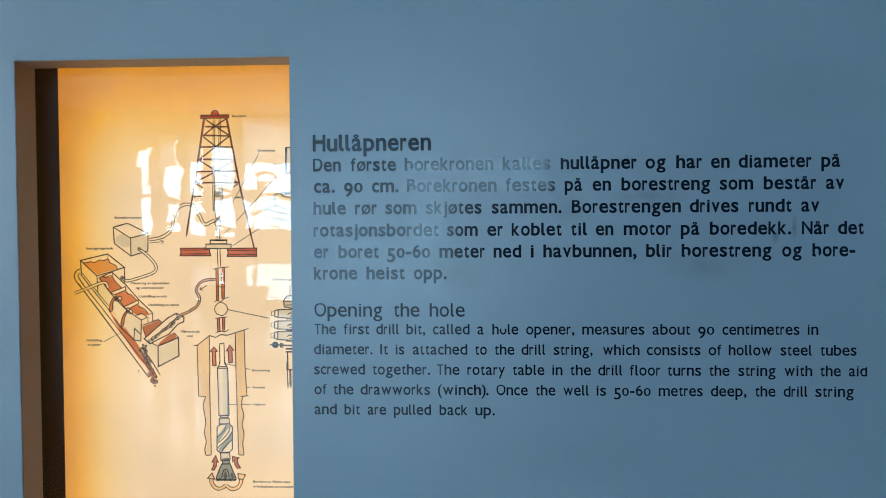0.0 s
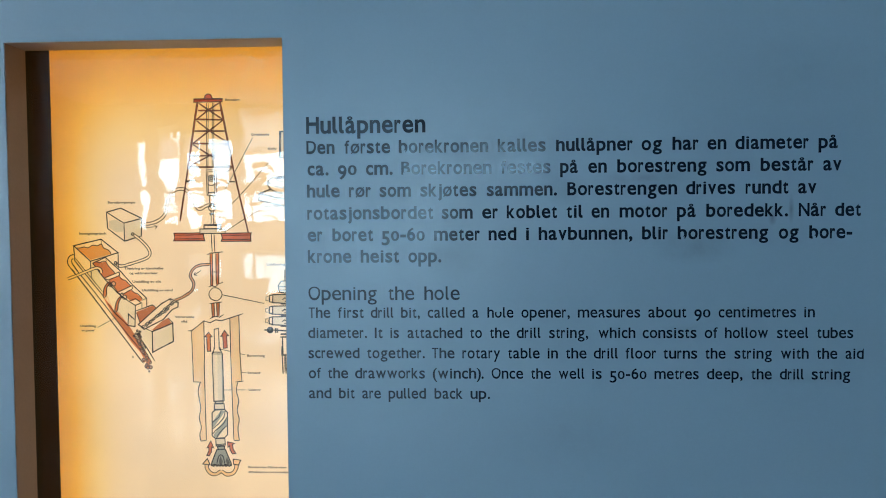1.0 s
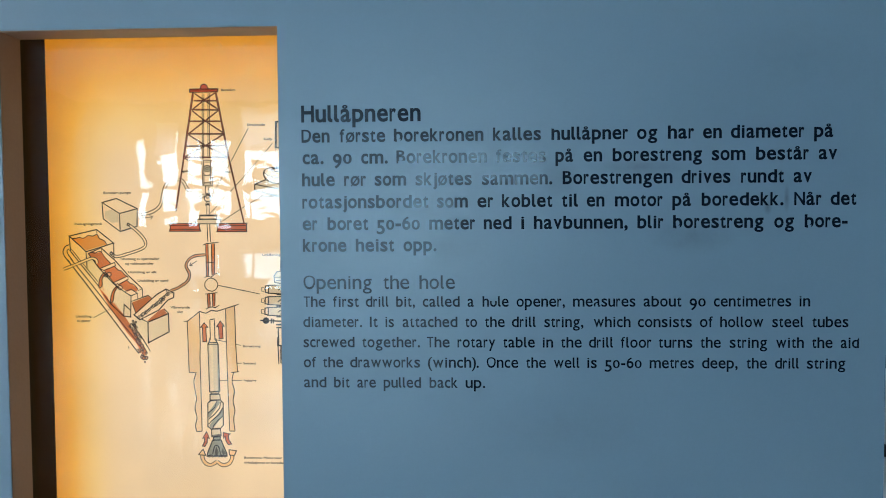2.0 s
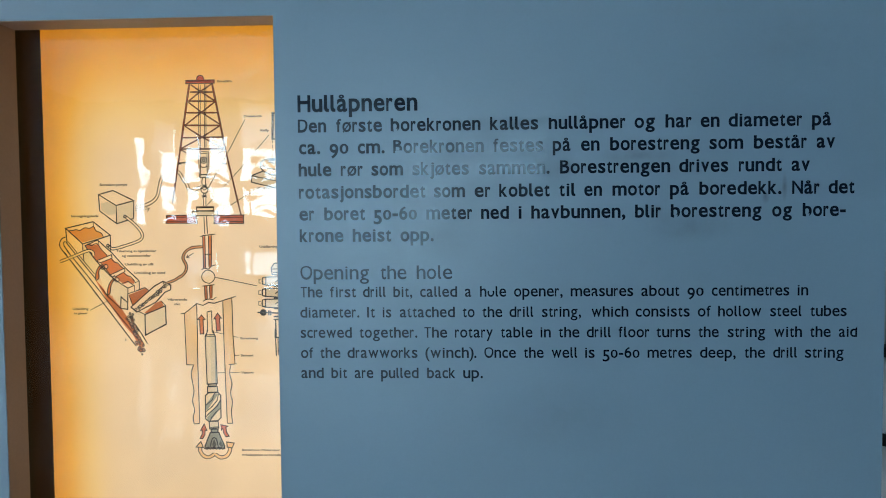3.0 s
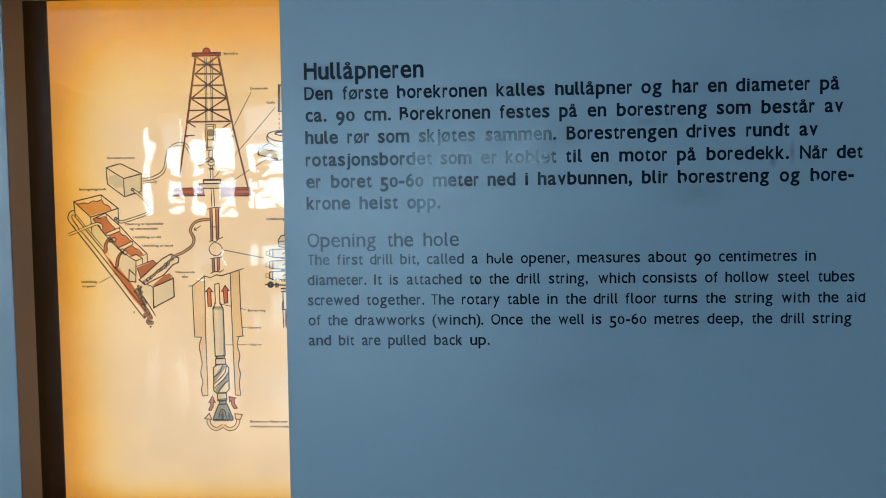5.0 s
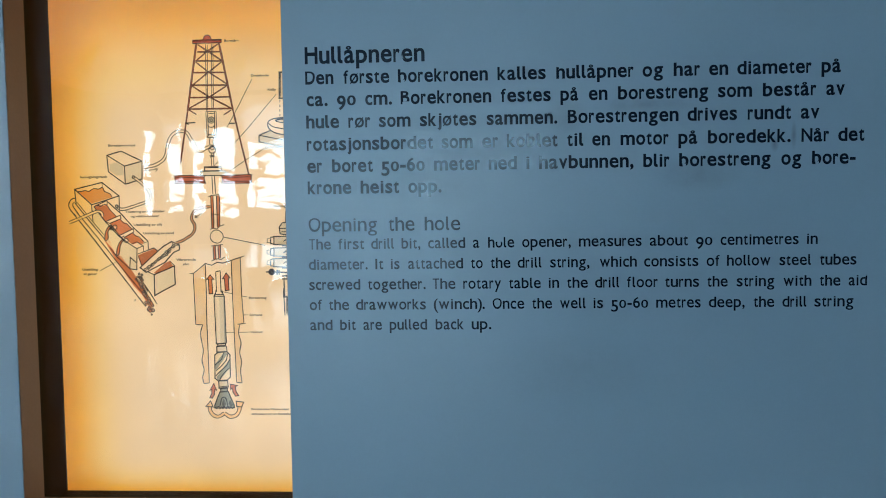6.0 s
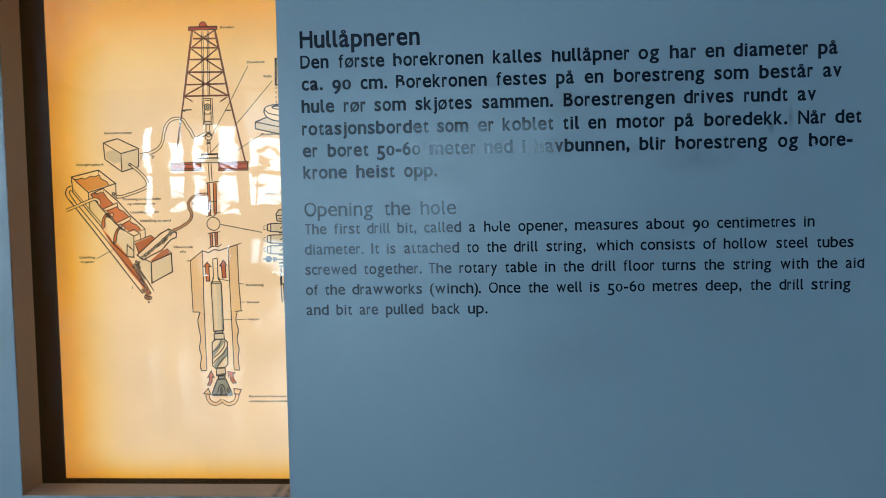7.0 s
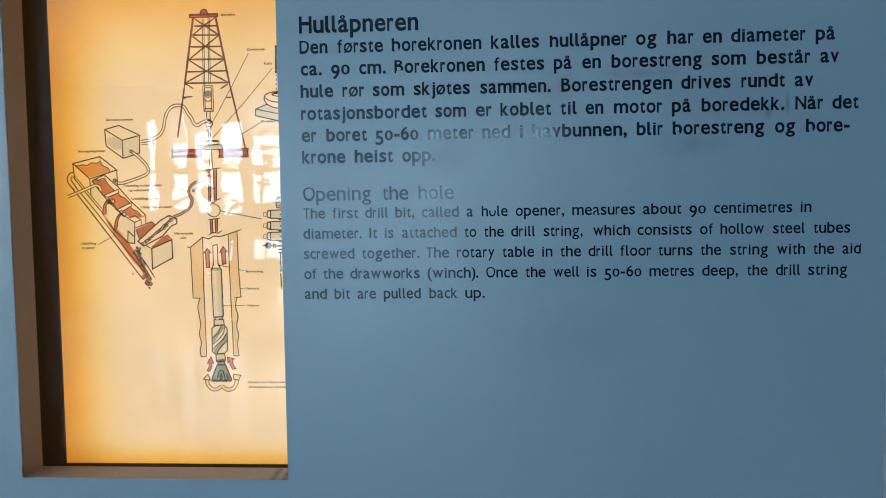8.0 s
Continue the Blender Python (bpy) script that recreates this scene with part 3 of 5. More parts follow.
pen.ink(1, ((60.8, 449.4), (65.4, 452.3), (71.4, 450.6), (75.9, 452.9), (81.3, 452.9), (86.3, 445.3), (93.6, 437.6), (97.1, 432.7)), True)
pen.ink(1.2, ((60.8, 450.3), (81.4, 459.1)))
pen.ink(1, ((82, 459.1), (82.5, 452.9)))
pen.fill(RUST, ((85.6, 424.2), (102.5, 430), (108.4, 425.3), (114.9, 420), (122, 413.6), (99.7, 405.4)))
pen.ink(1, ((85.6, 424.2), (99.7, 405.4)))
pen.ink(1, ((102.5, 430), (106.9, 424.7), (112.8, 423), (117.2, 417.7), (122, 414.2)), True)
pen.fill(RUST, ((106.5, 400.7), (121.6, 408.3), (129, 403), (138.4, 394.5), (136.3, 390.7), (128.8, 393.7), (121.3, 390.7), (115.4, 394.5)))
pen.ink(1, ((121.6, 408.3), (126.6, 403.6), (131.9, 401.9), (138.4, 394.5)), True)
pen.fill(CREAM, ((78.5, 426.8), (102.6, 436.5), (103.4, 431.2), (85, 423.9)))
pen.ink(1.1, ((78.5, 426.8), (102.6, 436.5), (103.4, 431.2), (85, 423.9), (78.5, 426.8)))
pen.fill(CREAM, ((99.1, 404.8), (122.6, 415.1), (123.1, 410.1), (105.6, 400.7)))
pen.ink(1.1, ((99.1, 404.8), (122.6, 415.1), (123.1, 410.1), (105.6, 400.7), (99.1, 404.8)))
pen.ink(1.4, ((81.4, 459.1), (102.6, 440), (123.2, 416.5), (145.3, 395.4)))
pen.ink(1.2, ((145.3, 395.4), (145.1, 381.4)))
pen.ink(1.1, ((137.8, 392.5), (145.3, 395.4)))
pen.ink(1.3, ((60.8, 450.3), (78.5, 426.8), (99.1, 404.2), (116.8, 390.7)))
pen.ink(1.2, ((116.8, 390.7), (127.2, 384.3), (137.7, 388.7)))
pen.ink(1.1, ((116.8, 390.7), (127.4, 394.8), (137.7, 387.8)))
pen.ink(1.3, ((127.2, 384.3), (125.8, 351.4), (114.7, 352.8), (115.9, 371), (125.4, 362.2)))
pen.ink(1.2, ((137.7, 388.7), (137.6, 379.9)))
pen.tube(CREAM, 4.6, ((20.7, 425.9), (33.4, 430.6), (45.6, 435.3), (60.7, 441.2), (68.2, 442.9), (73.3, 440), (74.4, 434.7)), True)
pen.done()
pen = Sketch("mud_return_drawing", "ink drawing of a return channel with rust-brown mud and cuttings")
pen.fill(CREAM, ((26.5, 461.2), (33.8, 453.3), (76.5, 400.4), (92.6, 375.4), (122.2, 349), (155.8, 297.7), (151.1, 281.4), (137.8, 293.1), (32.1, 441.5), (21.8, 453.3)))
pen.fill(RUST, ((75.9, 397.4), (83.4, 400.4), (86.9, 390.1), (92.6, 375.4), (101.6, 373.1), (120.6, 346.1), (127.9, 334.3), (141.9, 310.8), (151.3, 296.2), (145.2, 288.8), (133.5, 310.8), (120.3, 325.5), (92.5, 366.6)))
pen.ink(1.3, ((31, 464.1), (24.4, 461.2), (20.9, 453.3), (24.1, 444.5), (32, 436.5)), True)
pen.ink(1.1, ((30.3, 457.7), (27.2, 454.7), (29.2, 448.3), (36.6, 438.6)), True)
pen.ink(1.4, ((24.1, 444.5), (51.1, 410), (92.3, 354.8), (137.8, 293.7)))
pen.ink(1.1, ((32.2, 443), (63.1, 404.8), (101.3, 354.8), (139.5, 307.3)))
pen.ink(1.3, ((30.9, 456.2), (53, 428.3), (76.5, 398.9)))
pen.ink(0.9, ((33.9, 457.7), (56, 429.7), (75.1, 406.2)))
pen.ink(1.2, ((83.2, 387.1), (95.5, 371), (114.7, 352.8)))
pen.ink(1.3, ((128, 340.2), (142.7, 319.7), (155.8, 297.7)))
pen.ink(0.9, ((125, 337.2), (139.6, 315.2), (151.2, 294.7)))
pen.fill(RUST, ((93.3, 420), (86.7, 417.7), (81.8, 410.6), (81.6, 400.4), (76.5, 397.4), (78.2, 410.6), (84.3, 420)))
pen.ink(1.2, ((93.3, 420), (86.7, 417.7), (81.8, 410.6), (81.6, 400.4), (76.5, 397.4), (78.2, 410.6), (84.3, 420), (93.3, 420)), True)
pen.ring(93.3, 418, 3.4, 1.3, CREAM)
pen.ring(88.2, 415.9, 2.3, 1.2, CREAM)
pen.fill(RUST, ((111, 400.4), (104.3, 395.4), (100.3, 387.2), (98.6, 376.9), (94.4, 374.8), (96.4, 387.2), (101.9, 396.6)))
pen.ink(1.2, ((111, 400.4), (104.3, 395.4), (100.3, 387.2), (98.6, 376.9), (94.4, 374.8), (96.4, 387.2), (101.9, 396.6), (111, 400.4)), True)
pen.ring(110.3, 397.2, 3.4, 1.3, CREAM)
pen.ring(105.9, 400.4, 2.6, 1.2, CREAM)
pen.ring(130.7, 339.1, 2.3, 1.1, PURPLE)
pen.ring(131.6, 338.2, 2.4, 1.1, PURPLE)
pen.ring(132.2, 334.6, 1.3, 1.1, RUST)
pen.ring(135, 335.1, 1.3, 1.1, PURPLE)
pen.ring(127.4, 334, 1.6, 1.1, LIGHT)
pen.ring(129.4, 329.4, 1.3, 1.1, PURPLE)
pen.ring(132.9, 330.7, 2.5, 1.1, PURPLE)
pen.ring(131.2, 328.4, 2.6, 1.1, PURPLE)
pen.ring(132.6, 323, 1.9, 1.1, PURPLE)
pen.ring(136.5, 324.8, 2.5, 1.1, PURPLE)
pen.ring(140.4, 319.6, 1.6, 1.1, PURPLE)
pen.ring(135.7, 317.5, 1.5, 1.1, RUST)
pen.ring(135.3, 317.2, 1.2, 1.1, PURPLE)
pen.ring(139.9, 317.9, 1.7, 1.1, LIGHT)
pen.ring(138.3, 314.8, 1.8, 1.1, PURPLE)
pen.ring(136.1, 313.2, 2.5, 1.1, PURPLE)
pen.ring(138.4, 310.7, 1.9, 1.1, PURPLE)
pen.ring(139.1, 308, 1.2, 1.1, PURPLE)
pen.ring(143, 305.9, 2.5, 1.1, PURPLE)
pen.ring(144.1, 302.6, 2.5, 1.1, RUST)
pen.ring(142.4, 300.9, 1.5, 1.1, LIGHT)
pen.ring(139.2, 299.6, 2.3, 1.1, PURPLE)
pen.ring(139.2, 296.8, 1.3, 1.1, RUST)
pen.ring(144.4, 297.7, 1.4, 1.1, LIGHT)
pen.ring(149, 295, 1.6, 1.1, PURPLE)
pen.ring(143.7, 291.9, 2.0, 1.1, PURPLE)
pen.ring(148, 289.1, 1.4, 1.1, PURPLE)
pen.ring(142.8, 289.1, 2.5, 1.1, PURPLE)
pen.ring(145, 287.3, 2.3, 1.1, RUST)
pen.ring(149.6, 287.5, 2.6, 1.1, PURPLE)
pen.ring(147.2, 281.1, 1.1, 1)
pen.ring(127.4, 340.2, 1.4, 1.3)
pen.ring(131.6, 337.9, 1.4, 1.3)
pen.ring(124.4, 336.7, 1.4, 1.3)
pen.ring(134, 343.2, 1.4, 1.3)
pen.ring(129.6, 344.6, 1.4, 1.3)
pen.done()
pen = Sketch("shaker_drawing", "ink drawing of a vibrating screen over a grey tank")
pen.fill(LIGHT, ((134.2, 353.4), (152.9, 343.2), (185.6, 356.5), (186.1, 328.1), (153, 310.9), (130.9, 334.3)))
pen.fill(RUST, ((128.5, 374), (154.1, 383.7), (166.7, 373.2), (143.2, 354.9), (134.2, 356.4)))
pen.fill(RUST, ((152, 345.6), (170.1, 360.9), (178.5, 364.4), (183.2, 356.5), (156.5, 345)))
pen.ink(1.2, ((127.1, 375.5), (154.1, 384.9), (167.3, 373.8)))
pen.ink(1.1, ((128.5, 373.1), (134.2, 356.4)))
pen.ink(1.5, ((152.9, 343.2), (185.6, 356.5), (186.1, 328.1), (153, 310.9), (152.9, 343.2)))
pen.ink(1.3, ((178.5, 364.4), (186.2, 356.5)))
pen.ink(1.1, ((131.2, 353.4), (152.9, 343.2)))
pen.fill(CREAM, ((131.2, 354.9), (169, 387.3), (182.5, 394.6), (194.9, 388.8), (194.2, 381.4), (185.3, 377.9), (170.7, 362.3), (140.1, 347)))
pen.ink(1.4, ((131.2, 354.9), (169, 387.3), (182.5, 394.6), (194.9, 388.8), (194.2, 381.4), (185.3, 377.9), (170.7, 362.3), (140.1, 347), (131.2, 354.9)))
pen.ink(1, ((182.5, 394.6), (184.2, 388.7), (194.9, 388.8)))
pen.ink(0.9, ((184.2, 388.7), (143.2, 353.5)))
pen.ring(139.1, 351.4, 1.9, 1.2, CREAM)
pen.ring(144.3, 352.6, 1.3, 1.2, GREY)
pen.ring(143.1, 354.7, 1.3, 1.2, GREY)
pen.ring(145.6, 356, 2.0, 1.2, CREAM)
pen.ring(149.9, 357.5, 1.6, 1.2, GREY)
pen.ring(150.1, 359.8, 1.5, 1.2, CREAM)
pen.ring(150.6, 358.7, 1.6, 1.2, CREAM)
pen.ring(154.3, 361.7, 1.4, 1.2, CREAM)
pen.ring(155.7, 363.1, 1.6, 1.2, GREY)
pen.ring(156, 363.3, 1.5, 1.2, CREAM)
pen.ring(160.4, 366.8, 1.8, 1.2, GREY)
pen.ring(162.6, 368.7, 2.0, 1.2, GREY)
pen.ring(164.9, 369.8, 1.3, 1.2, CREAM)
pen.ring(165, 369.3, 1.4, 1.2, GREY)
pen.ring(166.8, 370.5, 1.7, 1.2, GREY)
pen.ring(168.3, 372.8, 1.8, 1.2, GREY)
pen.ring(170.1, 373.3, 1.9, 1.2, GREY)
pen.ring(174.2, 374.3, 1.6, 1.2, CREAM)
pen.ring(173.4, 378.5, 1.9, 1.2, GREY)
pen.ring(177, 378.3, 1.8, 1.2, CREAM)
pen.ring(178.6, 378.8, 1.6, 1.2, GREY)
pen.ring(179.3, 382, 1.9, 1.2, GREY)
pen.ring(182.7, 386, 1.3, 1.2, GREY)
pen.ring(184.2, 386.7, 1.8, 1.2, CREAM)
pen.ring(186.1, 388.8, 1.6, 1.2, CREAM)
pen.ring(186.3, 386.3, 1.2, 1.2, CREAM)
pen.tube(ARROW_DARK, 4, ((189.9, 392.3), (201.9, 396.7), (210.9, 402.5), (209.4, 400.5), (217.8, 408.6), (220, 418.9), (215.1, 430.5), (220.3, 441), (230.7, 446.3), (246.1, 447.7)), True)
pen.ink(0.9, ((221.6, 431.7), (232.1, 438.1)))
pen.ink(0.9, ((222.9, 435.8), (221, 431.7), (225.8, 430.5)))
pen.done()
pen = Sketch("drill_pipe_drawing", "ink drawing of a rust-red drill pipe in sections")
pen.ink(1.1, ((249.1, 495.1), (249.9, 467.2)))
pen.ink(1.1, ((253.2, 495.1), (254, 467.2)))
pen.ink(1.1, ((242.2, 462.6), (247.2, 464.9), (259, 466), (266.4, 466.9)))
pen.fill(CREAM, ((246.3, 463.7), (260.5, 464.9), (259.3, 417.1), (246.9, 414.8)))
pen.fill(RUST, ((246.3, 463.7), (249.9, 464), (249.8, 415.1), (246.9, 414.8)))
pen.fill(RUST, ((255.5, 464.3), (260.2, 464.6), (259.3, 417.1), (255.2, 416)))
pen.ink(1.1, ((246.3, 463.7), (246.6, 414.8)))
pen.ink(1.1, ((249.9, 464.3), (249.8, 415.1)))
pen.ink(1.1, ((255.5, 464.3), (255.2, 416.5)))
pen.ink(1.1, ((260.2, 464.9), (259.3, 417.1)))
pen.ink(0.9, ((247.1, 436.1), (259.5, 435.5)))
pen.ink(1.1, ((243.3, 412.5), (248.1, 414.8), (254, 413), (259.3, 417.7), (265.9, 419.7)))
pen.ring(253.8, 401.4, 10.1, 1.1, CREAM)
pen.ink(0.9, ((264.1, 400.5), (329.7, 386.9)))
pen.fill(CREAM, ((247.4, 387.9), (259.6, 388.5), (258.7, 368.1), (248, 365.2)))
pen.fill(RUST, ((247.4, 387.9), (251.3, 387.9), (251.6, 366.3), (248, 365.2)))
pen.fill(RUST, ((255.4, 388.2), (259.6, 388.5), (259, 368.1), (255.7, 367.5)))
pen.ink(1.1, ((247.4, 387.9), (248, 365.2)))
pen.ink(1.1, ((251.3, 387.9), (251.6, 366.3)))
pen.ink(1.1, ((255.4, 388.2), (255.7, 367.5)))
pen.ink(1.1, ((259.6, 388.5), (259, 368.1)))
pen.ink(1.2, ((244.2, 386.8), (263.4, 389.1)))
pen.ink(1.2, ((244.4, 363.4), (250.4, 366.3), (254.9, 366.9), (259.9, 365.8), (265.8, 369.9)))
pen.done()
pen = Sketch("borehole_drawing", "ink drawing of a cemented borehole with rough walls")
pen.fill(TAN, ((215.7, 344.9), (234.6, 359.6), (235.4, 308.3), (235.2, 173.1), (226.2, 172.1), (224.9, 181.8), (227.4, 193.6), (224.6, 208.3), (227.2, 223.1), (225.6, 234.8), (223.7, 251), (226.8, 263.7), (216.4, 264.8)))
pen.fill(TAN, ((275.5, 364.1), (289.7, 368.5), (291.1, 308.6), (292.7, 265.9), (285.3, 264.6), (283.9, 251.4), (287.3, 235.3), (284.8, 220.6), (287.5, 206), (285.3, 191.2), (287.2, 173), (278.6, 173.5)))
pen.ink(1.2, ((209.2, 344.6), (215.1, 344.6), (225, 352.2), (234.6, 359.9), (244.4, 357), (253.3, 361.4), (262.2, 360.2), (275.5, 364.3), (289.7, 368.8), (296.6, 371.4)))
pen.ink(1.1, ((215.1, 344.6), (215.5, 308.2), (216.2, 287.7), (216.4, 264.8)))
pen.ink(1.2, ((215.8, 264.8), (228.3, 264.3)))
pen.ink(1.2, ((227.1, 263.7), (223.7, 251), (225.6, 234.8), (227.2, 223.1), (224.6, 208.3), (227.4, 193.6), (224.9, 181.8), (226.2, 172.1)), True)
pen.ink(1.6, ((226.2, 171.8), (235.2, 172.8)))
pen.ink(1.1, ((234.6, 359.6), (234.8, 308.3), (234, 287.8), (235.2, 173.1)))
pen.ink(1.1, ((275.5, 364.1), (276, 308.5), (276.5, 276.3), (278.6, 173.5)))
pen.ink(1.1, ((289.7, 368.5), (290.5, 308.6), (292.7, 265.9)))
pen.ink(1.2, ((282.6, 264.9), (295.3, 266.2)))
pen.ink(1.2, ((286.5, 264.6), (283.9, 251.4), (287.3, 235.3), (284.8, 220.6), (287.5, 206), (285.3, 191.2), (287.2, 173)), True)
pen.ink(1.6, ((278.6, 173.2), (287.2, 173)))
pen.fill(RUST, ((241.8, 342), (247.3, 335.3), (244.1, 335.3), (244.7, 312.8), (239.1, 312.7), (238.8, 335.3), (235.8, 335.3)))
pen.ink(1.1, ((241.8, 342), (247.3, 335.3), (244.1, 335.3), (244.7, 312.8), (239.1, 312.7), (238.8, 335.3), (235.8, 335.3), (241.8, 342)))
pen.fill(BEAM, ((267, 345), (272.8, 337.2), (270.2, 336.9), (270.8, 318.2), (264.9, 317.2), (263.9, 336.3), (261, 336)))
pen.ink(1.1, ((267, 345), (272.8, 337.2), (270.2, 336.9), (270.8, 318.2), (264.9, 317.2), (263.9, 336.3), (261, 336), (267, 345)))
pen.done()
pen = Sketch("drill_string_drawing", "ink drawing of a grey drill collar, stabiliser and bit")
pen.fill(CREAM, ((250.8, 347.3), (257.6, 348.2), (258.1, 316.6), (250.9, 312.8)))
pen.ink(1.1, ((250.8, 347.3), (250.7, 316.6), (246.7, 309.8)))
pen.ink(1.1, ((257.6, 348.2), (258.1, 316.6), (262.1, 310.8)))
pen.ink(1.8, ((250.8, 347), (257.9, 348.5)))
pen.fill(GREY, ((246.7, 309), (249.7, 311.3), (261.6, 311.4), (263, 308.5), (264.2, 235.7), (248.2, 234.4)))
pen.fill(LIGHT, ((249.5, 310), (255, 310.2), (254.5, 235.3), (250, 235.1)))
pen.fill(STEEL, ((261.4, 309.6), (263, 308.5), (264.2, 235.7), (261.2, 235.3)))
pen.ink(1.2, ((246.7, 309), (249.7, 311.3), (261.6, 311.4), (263, 308.5), (264.2, 235.7), (248.2, 234.4), (246.7, 309)))
pen.ink(0.9, ((246.7, 308.4), (263, 308.5)))
pen.ink(1.1, ((249.8, 318.9), (249.1, 311.3)))
pen.ink(1.1, ((259.3, 319), (261.6, 311.4)))
pen.fill(GREY, ((249.9, 234.1), (263, 234.8), (262.4, 231.6), (250.5, 231.2)))
pen.ink(1.3, ((249.9, 234.1), (263, 234.8), (262.4, 231.6), (250.5, 231.2), (249.9, 234.1)))
pen.fill(GREY, ((248.7, 230.3), (264.1, 230.7), (264.9, 222.2), (248.6, 221.5)))
pen.ink(1.2, ((248.7, 230.3), (264.1, 230.7), (264.9, 222.2), (248.6, 221.5), (248.7, 230.3)))
pen.fill(LIGHT, ((245, 216.7), (250.1, 220.9), (264.9, 221.6), (269.3, 217), (268.9, 182.2), (264.4, 177.5), (249.5, 176.1), (244.5, 180.2)))
pen.fill(STEEL, ((259.3, 220.4), (265.8, 219.3), (247, 193.2), (245, 195.6), (245.1, 202)))
pen.fill(STEEL, ((269.2, 211.1), (269.1, 197.5), (252.2, 176.8), (248, 177.9), (246.9, 182)))
pen.ink(1.4, ((245, 216.7), (250.1, 220.9), (264.9, 221.6), (269.3, 217), (268.9, 182.2), (264.4, 177.5), (249.5, 176.1), (244.5, 180.2), (245, 216.7)))
pen.ink(1.2, ((259.3, 220.4), (255.9, 210.1), (245.1, 201.1)))
pen.ink(1.2, ((265.8, 219.3), (263.3, 208.7), (254.2, 198.3), (245.8, 191.4)))
pen.ink(1.2, ((269.2, 211.1), (263.2, 199.8), (249.6, 187.9), (245.7, 183.5)))
pen.ink(1.2, ((269.1, 197), (261.6, 191), (254, 182.1), (251.6, 176.2)))
pen.fill(GREY, ((250.1, 175.9), (264.4, 176.3), (265.1, 166.3), (250.5, 164.4)))
pen.ink(1.2, ((250.1, 175.9), (264.4, 176.3), (265.1, 166.3), (250.5, 164.4), (250.1, 175.9)))
pen.ink(0.9, ((250.3, 166.1), (265.1, 168.1)))
pen.fill(STEEL, ((252.6, 163.5), (263.9, 164.2), (263.3, 159.2), (253.4, 158.8)))
pen.ink(1.4, ((252.6, 163.5), (263.9, 164.2), (263.3, 159.2), (253.4, 158.8), (252.6, 163.5)))
pen.fill(STEEL, ((251.4, 158.5), (265, 158.9), (269.1, 148.4), (273.7, 137.5), (273.6, 134.5), (268.3, 133.6), (264.2, 135.6), (261.2, 133.2), (257, 135.5), (252.8, 133.1), (249, 135.4), (242.4, 133.6), (242.8, 137.1), (247.1, 148.1)))
pen.fill(DARK, ((254.1, 140.2), (257.2, 149.1), (260.6, 140.3), (259.4, 136.1), (255.2, 136.1)))
pen.fill(DARK, ((267.3, 146.9), (272.5, 137.5), (268.3, 135.1), (264.8, 140.3)))
pen.ink(1.4, ((251.4, 158.5), (265, 158.9), (269.1, 148.4), (273.7, 137.5), (273.6, 134.5), (268.3, 133.6), (264.2, 135.6), (261.2, 133.2), (257, 135.5), (252.8, 133.1), (249, 135.4), (242.4, 133.6), (242.8, 137.1), (247.1, 148.1), (251.4, 158.5)))
pen.ink(1.3, ((251.1, 136.6), (254.2, 148.2), (257.8, 150.3), (261.3, 147.4), (263.6, 136.8)), True)
pen.ring(243.3, 133.9, 1.0, 1.1, CREAM)
pen.ring(245.8, 133, 1.0, 1.1, CREAM)
pen.ring(248.3, 133.9, 1.0, 1.1, CREAM)
pen.ring(250.8, 133.1, 1.0, 1.1, CREAM)
pen.ring(253.3, 134, 1.0, 1.1, CREAM)
pen.ring(255.8, 133.2, 1.0, 1.1, CREAM)
pen.ring(258.3, 134.1, 1.0, 1.1, CREAM)
pen.ring(260.8, 133.2, 1.0, 1.1, CREAM)
pen.ring(263.3, 134.1, 1.0, 1.1, CREAM)
pen.ring(265.8, 133.3, 1.0, 1.1, CREAM)
pen.ring(268.3, 134.2, 1.0, 1.1, CREAM)
pen.ring(270.8, 133.3, 1.0, 1.1, CREAM)
pen.ring(273.3, 134.2, 1.0, 1.1, CREAM)
pen.tube(ARROW, 5.6, ((235, 135.9), (235.5, 128.8), (240.8, 121.7), (248.8, 119.8), (258.1, 124.9)), True)
pen.tube(ARROW, 5.6, ((282.3, 136.4), (281.3, 128.7), (275.9, 121.6), (266.6, 119.7), (258.1, 124.9)), True)
pen.fill(ARROW, ((236.3, 144.4), (228.7, 135.8), (240.3, 134.7)))
pen.ink(1.2, ((236.3, 144.4), (228.7, 135.8), (240.3, 134.7), (236.3, 144.4)))
pen.fill(ARROW, ((277.3, 144), (288.9, 142.4), (285.5, 134.7), (277.8, 135.8)))
pen.ink(1.2, ((277.3, 144), (288.9, 142.4), (285.5, 134.7), (277.8, 135.8), (277.3, 144)))
pen.fill(BEAM, ((242.3, 172.2), (246.6, 161.4), (243.7, 162.5), (243, 154.8), (239.3, 148.9), (235.2, 149.4), (238.8, 156.6), (238.9, 162.5), (235.9, 161.3)))
pen.ink(1.1, ((242.3, 172.2), (246.6, 161.4), (243.7, 162.5), (243, 154.8), (239.3, 148.9), (235.2, 149.4), (238.8, 156.6), (238.9, 162.5), (235.9, 161.3), (242.3, 172.2)))
pen.fill(BEAM, ((268.7, 171), (280, 168.8), (276.4, 167), (277.5, 159.4), (281.6, 152.9), (276.2, 152), (272.7, 158.1), (271.6, 165.2), (269.2, 162.2)))
pen.ink(1.1, ((268.7, 171), (280, 168.8), (276.4, 167), (277.5, 159.4), (281.6, 152.9), (276.2, 152), (272.7, 158.1), (271.6, 165.2), (269.2, 162.2), (268.7, 171)))
pen.done()
pen = Sketch("blowout_preventer_drawing", "ink drawing of stacked valve cylinders")
